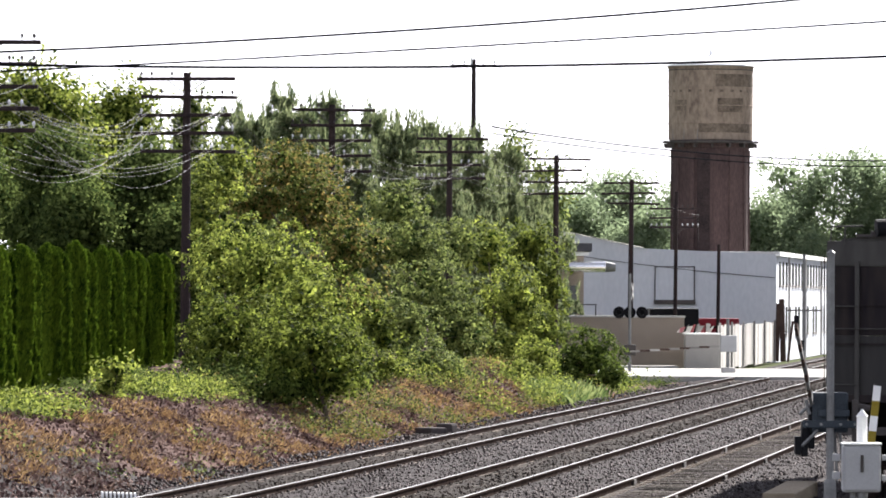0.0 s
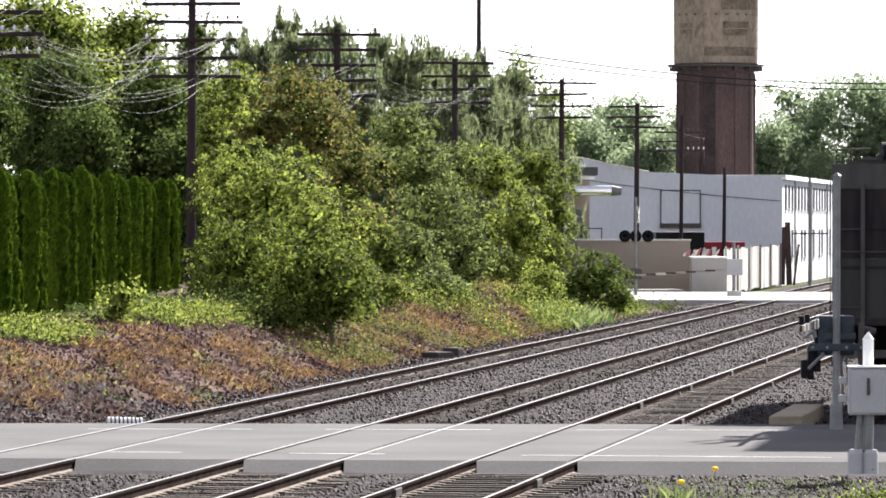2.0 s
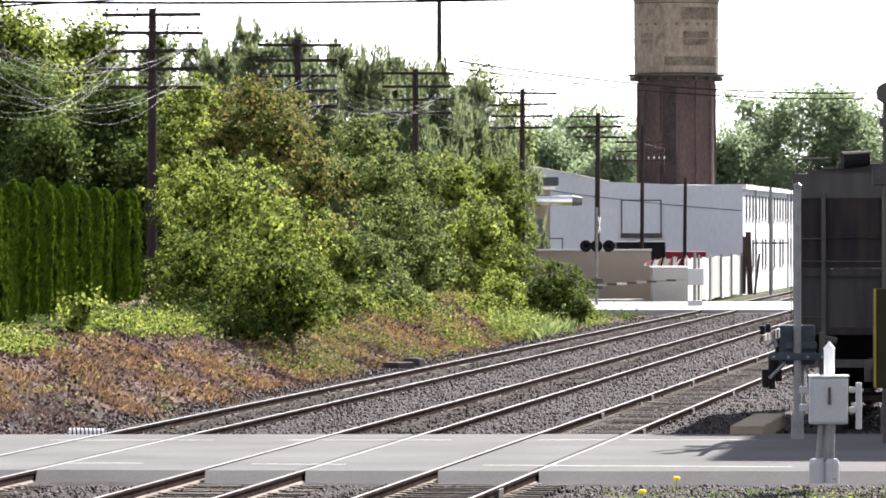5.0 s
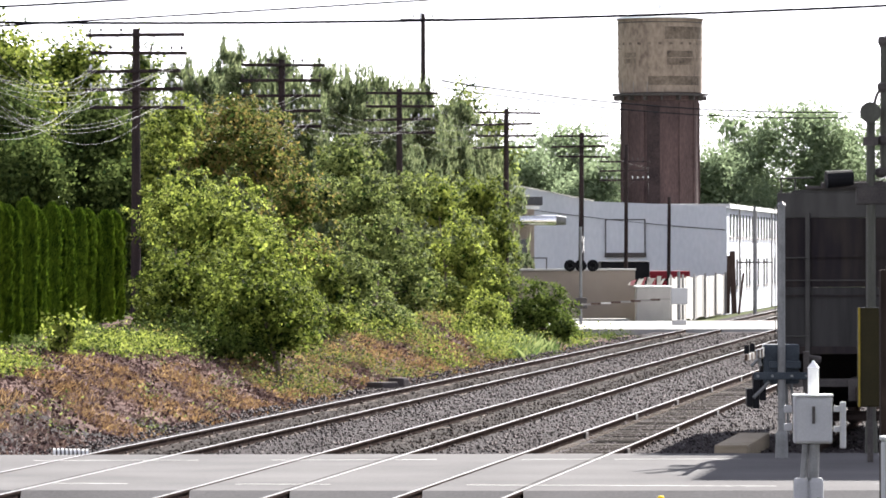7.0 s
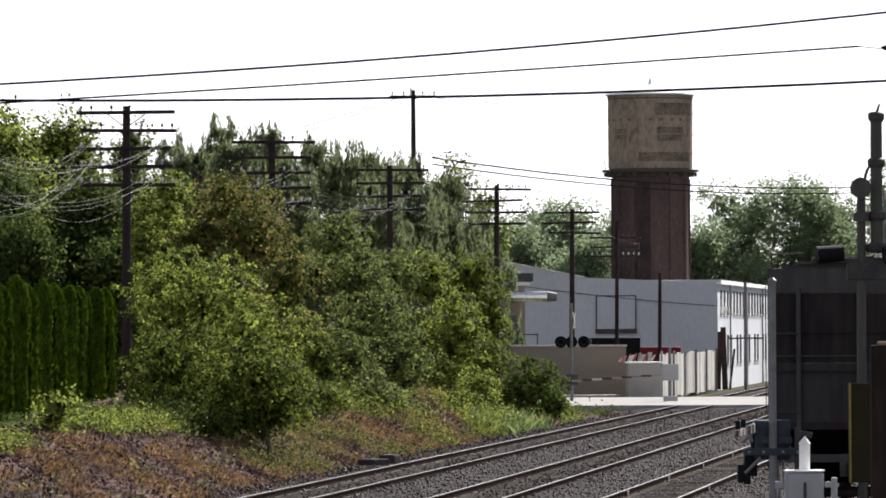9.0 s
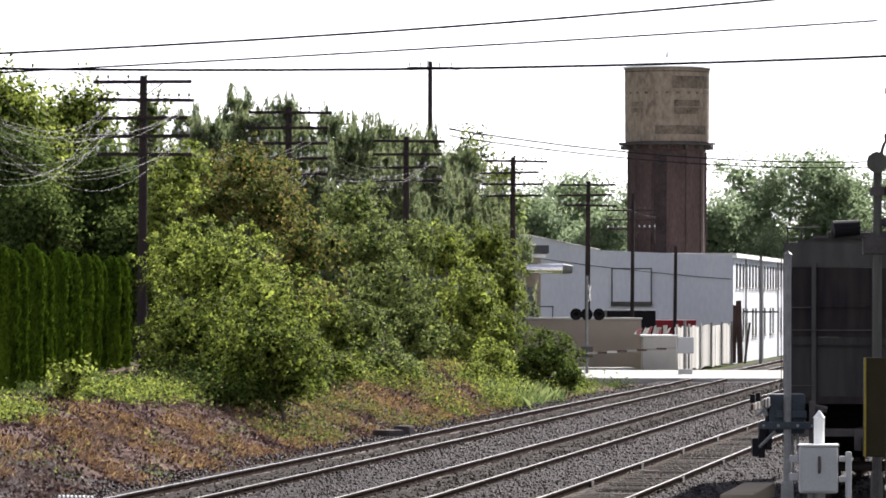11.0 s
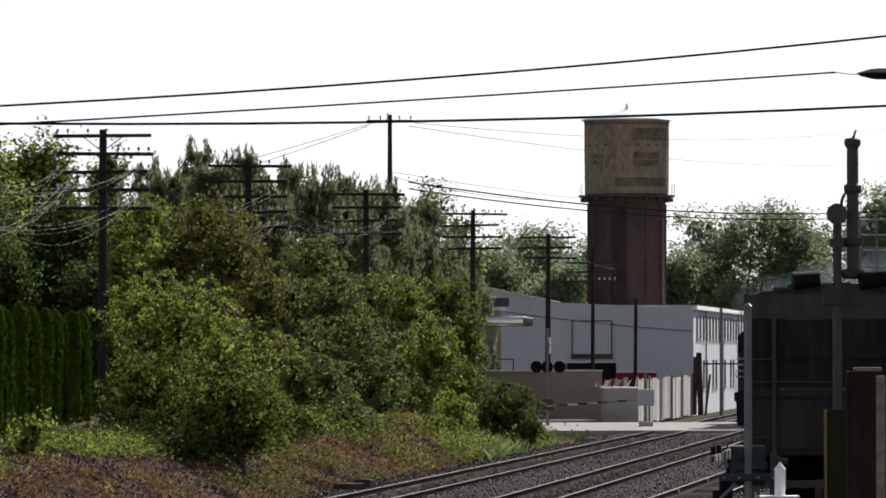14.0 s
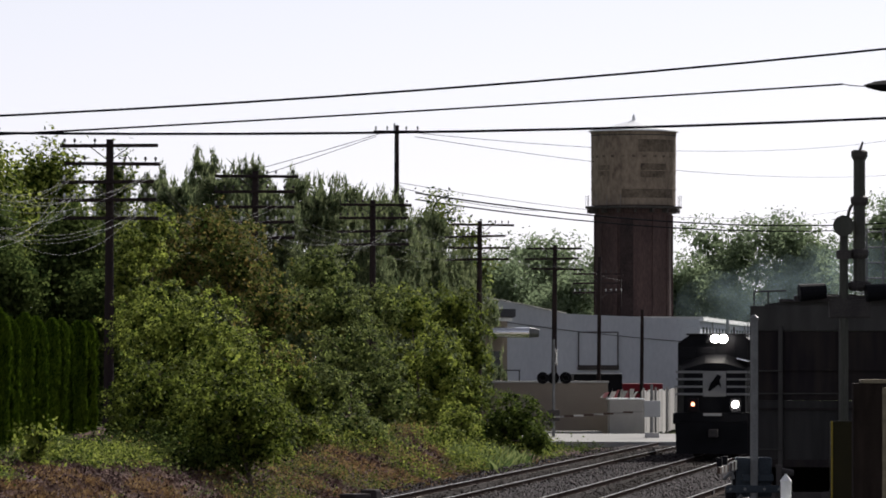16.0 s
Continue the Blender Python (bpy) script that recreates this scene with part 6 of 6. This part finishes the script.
        box(bm, x - 0.2, x + 0.2, 0.5, 0.62, 1.62, 2.15, 0.03)
        part("lamp_housing", bm, k, pilot)
    bm = bmesh.new()
    box(bm, -0.38, 0.28, 0.5, 0.54, 1.5, 1.6)
    part("number_plate", bm, M["grey_wall"], pilot)
    bm = bmesh.new()
    prism(bm, [(-1.35, 0.12), (1.35, 0.12), (1.4, 1.25), (-1.4, 1.25)], (0, 0.35, 0), (0, 0.6, 0))
    part("plough", bm, k, t)
    bm = bmesh.new()
    box(bm, -0.17, 0.17, -0.15, 0.4, 0.72, 1.02, 0.05)
    part("coupler", bm, M["dark_metal"], t)
    for s in (-1, 1):
        bm = bmesh.new()
        tube(bm, (s * 1.42, 0.62, 1.5), (s * 1.42, 0.62, 2.6), 0.02, 0.02, 6)
        part("handrail", bm, M["engine_white"], t)
        for n in range(4):
            bm = bmesh.new()
            box(bm, s * 1.22 - 0.18, s * 1.22 + 0.18, 0.62, 0.9, 0.4 + n * 0.3, 0.44 + n * 0.3)
            part("step", bm, M["dark_metal"], t)
    # hood, frame, trucks
    bm = bmesh.new()
    prism(bm, [(-0.95, 1.6), (0.95, 1.6), (0.95, 4.1), (0.7, 4.38), (-0.7, 4.38), (-0.95, 4.1)], (0, 4.6, 0), (0, 21, 0))
    part("hood", bm, k, t)
    bm = bmesh.new()
    box(bm, -1.5, 1.5, 0.6, 22, 1.2, 1.6, 0.04)
    part("frame", bm, k, t)
    bm = bmesh.new()
    box(bm, -1.45, 1.45, 17.5, 20.5, 3.5, 4.44, 0.1)
    part("radiator", bm, k, t)
    bm = bmesh.new()
    box(bm, -1.3, 1.3, 8.5, 14, 0.3, 1.2, 0.15)
    part("fuel_tank", bm, k, t)
    for yy in (4.0, 18.2):
        for a in (-1.9, 0, 1.9):
            for s in (-0.75, 0.75):
                bm = bmesh.new()
                tube(bm, (s - 0.07, yy + a, 0.51), (s + 0.07, yy + a, 0.51), 0.51, 0.51, 24)
                part("wheel", bm, M["rail_side"], t)
        for s in (-1, 1):
            bm = bmesh.new()
            box(bm, s * 1.05 - 0.08, s * 1.05 + 0.08, yy - 2.4, yy + 2.4, 0.35, 0.85, 0.05)
            part("truck_frame", bm, M["dark_metal"], t)
    return t


LOCO = locomotive()


def exhaust_smoke():
    t = empty("exhaust_smoke", pose(track_x(1, 213.5), 213.5, 0), "thin bluish exhaust haze trailing above the locomotive", "smoke")
    r = random.Random(21)
    for k in range(7):
        bm = bmesh.new()
        bmesh.ops.create_icosphere(bm, subdivisions=4, radius=1.0)
        c = Vector((-0.2 + 0.8 * k, 12 + 3.0 * k, 5.5 + 0.25 * k + r.uniform(-0.3, 0.4)))
        s = Vector((r.uniform(1.3, 2.0), r.uniform(3.0, 5.0), r.uniform(1.2, 1.9)))
        for v in bm.verts:
            q = 1 + 0.3 * noise.noise(v.co * 1.4 + Vector((k * 3.0, 0, 0)))
            v.co = c + Vector((v.co.x * s.x, v.co.y * s.y, v.co.z * s.z)) * q
        part("smoke_puff", bm, M["smoke"], t, smooth=True)
    return t


SMOKE = exhaust_smoke()


# ---- small plants near the road ----
def small_plants():
    r = random.Random(12)
    spots = [(r.uniform(5.0, 9), r.uniform(73.5, 77.5), -0.3) for _ in range(260)]
    weeds("roadside_weeds", "fresh green weeds at the edge of the road", spots, 80, 0.034, 0.12, M["leaf_bright"], 41)
    spots = [(r.uniform(2.2, 9), r.uniform(72, 82), -0.25) for _ in range(500)]
    blades("roadside_grass", "thin grass in the gravel at the edge of the road", "grass", spots, 0.14, 0.004, M["fresh_grass"], 9, 9, 0.6)
    spots = [(2.7 + r.gauss(0, 0.16), r.uniform(74.4, 76.4), -0.25) for _ in range(12)]
    blades("dandelion_leaves", "clump of upright green stalks and leaves in the gravel", "weeds", spots, 0.32, 0.004, M["fresh_grass"], 6, 19, 0.12)
    for x, y in ((3.36, 80.0), (2.75, 76.0)):
        d = empty("dandelion", pose(x, y, -0.22), "yellow dandelion flower on a thin stalk", "flower", "dandelions")
        bm = bmesh.new()
        tube(bm, (0, 0, 0), (0.02, 0, 0.26), 0.006, 0.005, 5)
        part("stalk", bm, M["fresh_grass"], d)
        bm = bmesh.new()
        lathe(bm, [(0.014, 0.26), (0.03, 0.268), (0.05, 0.29), (0.04, 0.312), (0.014, 0.32)], 9, (0.02, 0))
        part("flower_head", bm, M["flower"], d)
    p = empty("road_drain", pose(-7.1, 98.6, -0.12), "pale corrugated pipe end lying at the road edge", "pipe")
    bm = bmesh.new()
    prof = []
    for k in range(18):
        prof += [(0.06, k * 0.036), (0.075, k * 0.036 + 0.018)]
    lathe(bm, prof, 12)
    bmesh.ops.transform(bm, matrix=Matrix.Rotation(math.pi / 2, 4, "Y"), verts=bm.verts[:])
    part("pipe", bm, M["white_board"], p)
    for x, y, s in ((-0.75, 152, 0.3), (-0.35, 154, 0.22), (-1.2, 150.5, 0.24)):
        st = empty("rock", pose(x, y, height(x, y)), "grey block of stone at the foot of the bank", "rock")
        bm = bmesh.new()
        box(bm, -s, s, -s, s, -0.1, s, 0.06, Matrix.Rotation(x, 4, "Z"))
        part("block", bm, M["stone"], st)


small_plants()


# ---- what moves ----
def motions():
    turn = -math.degrees(math.atan(SLOPE))
    rows = []
    for t in (0.0, 4.0, 8.0, 12.0, 14.0, 15.0, 16.0):
        y = 213.5 + 23.8 * (16.0 - t)
        rows.append((t, pose(track_x(1, y), y, 0, 0, 0, turn)))
    walk(LOCO, rows)
    walk(SMOKE, rows)
    # the arm swings down about its pivot
    walk(GATE, [(t, pose(5.78, 97.0, 1.75, -a, 0, turn)) for t, a in ((0.0, 14.5), (0.4, 10.5), (0.8, 6.0), (1.2, 2.0), (1.5, 0.0), (16.0, 0.0))])
    walk(SECOND, [(t, pose(6.48, 93, z, 0, 6, 0)) for t, z in ((0.0, 1.1), (0.4, 0.98), (0.8, 0.6), (1.2, 0.1), (1.5, -0.2), (2.0, -1.1), (16.0, -1.15))])


motions()
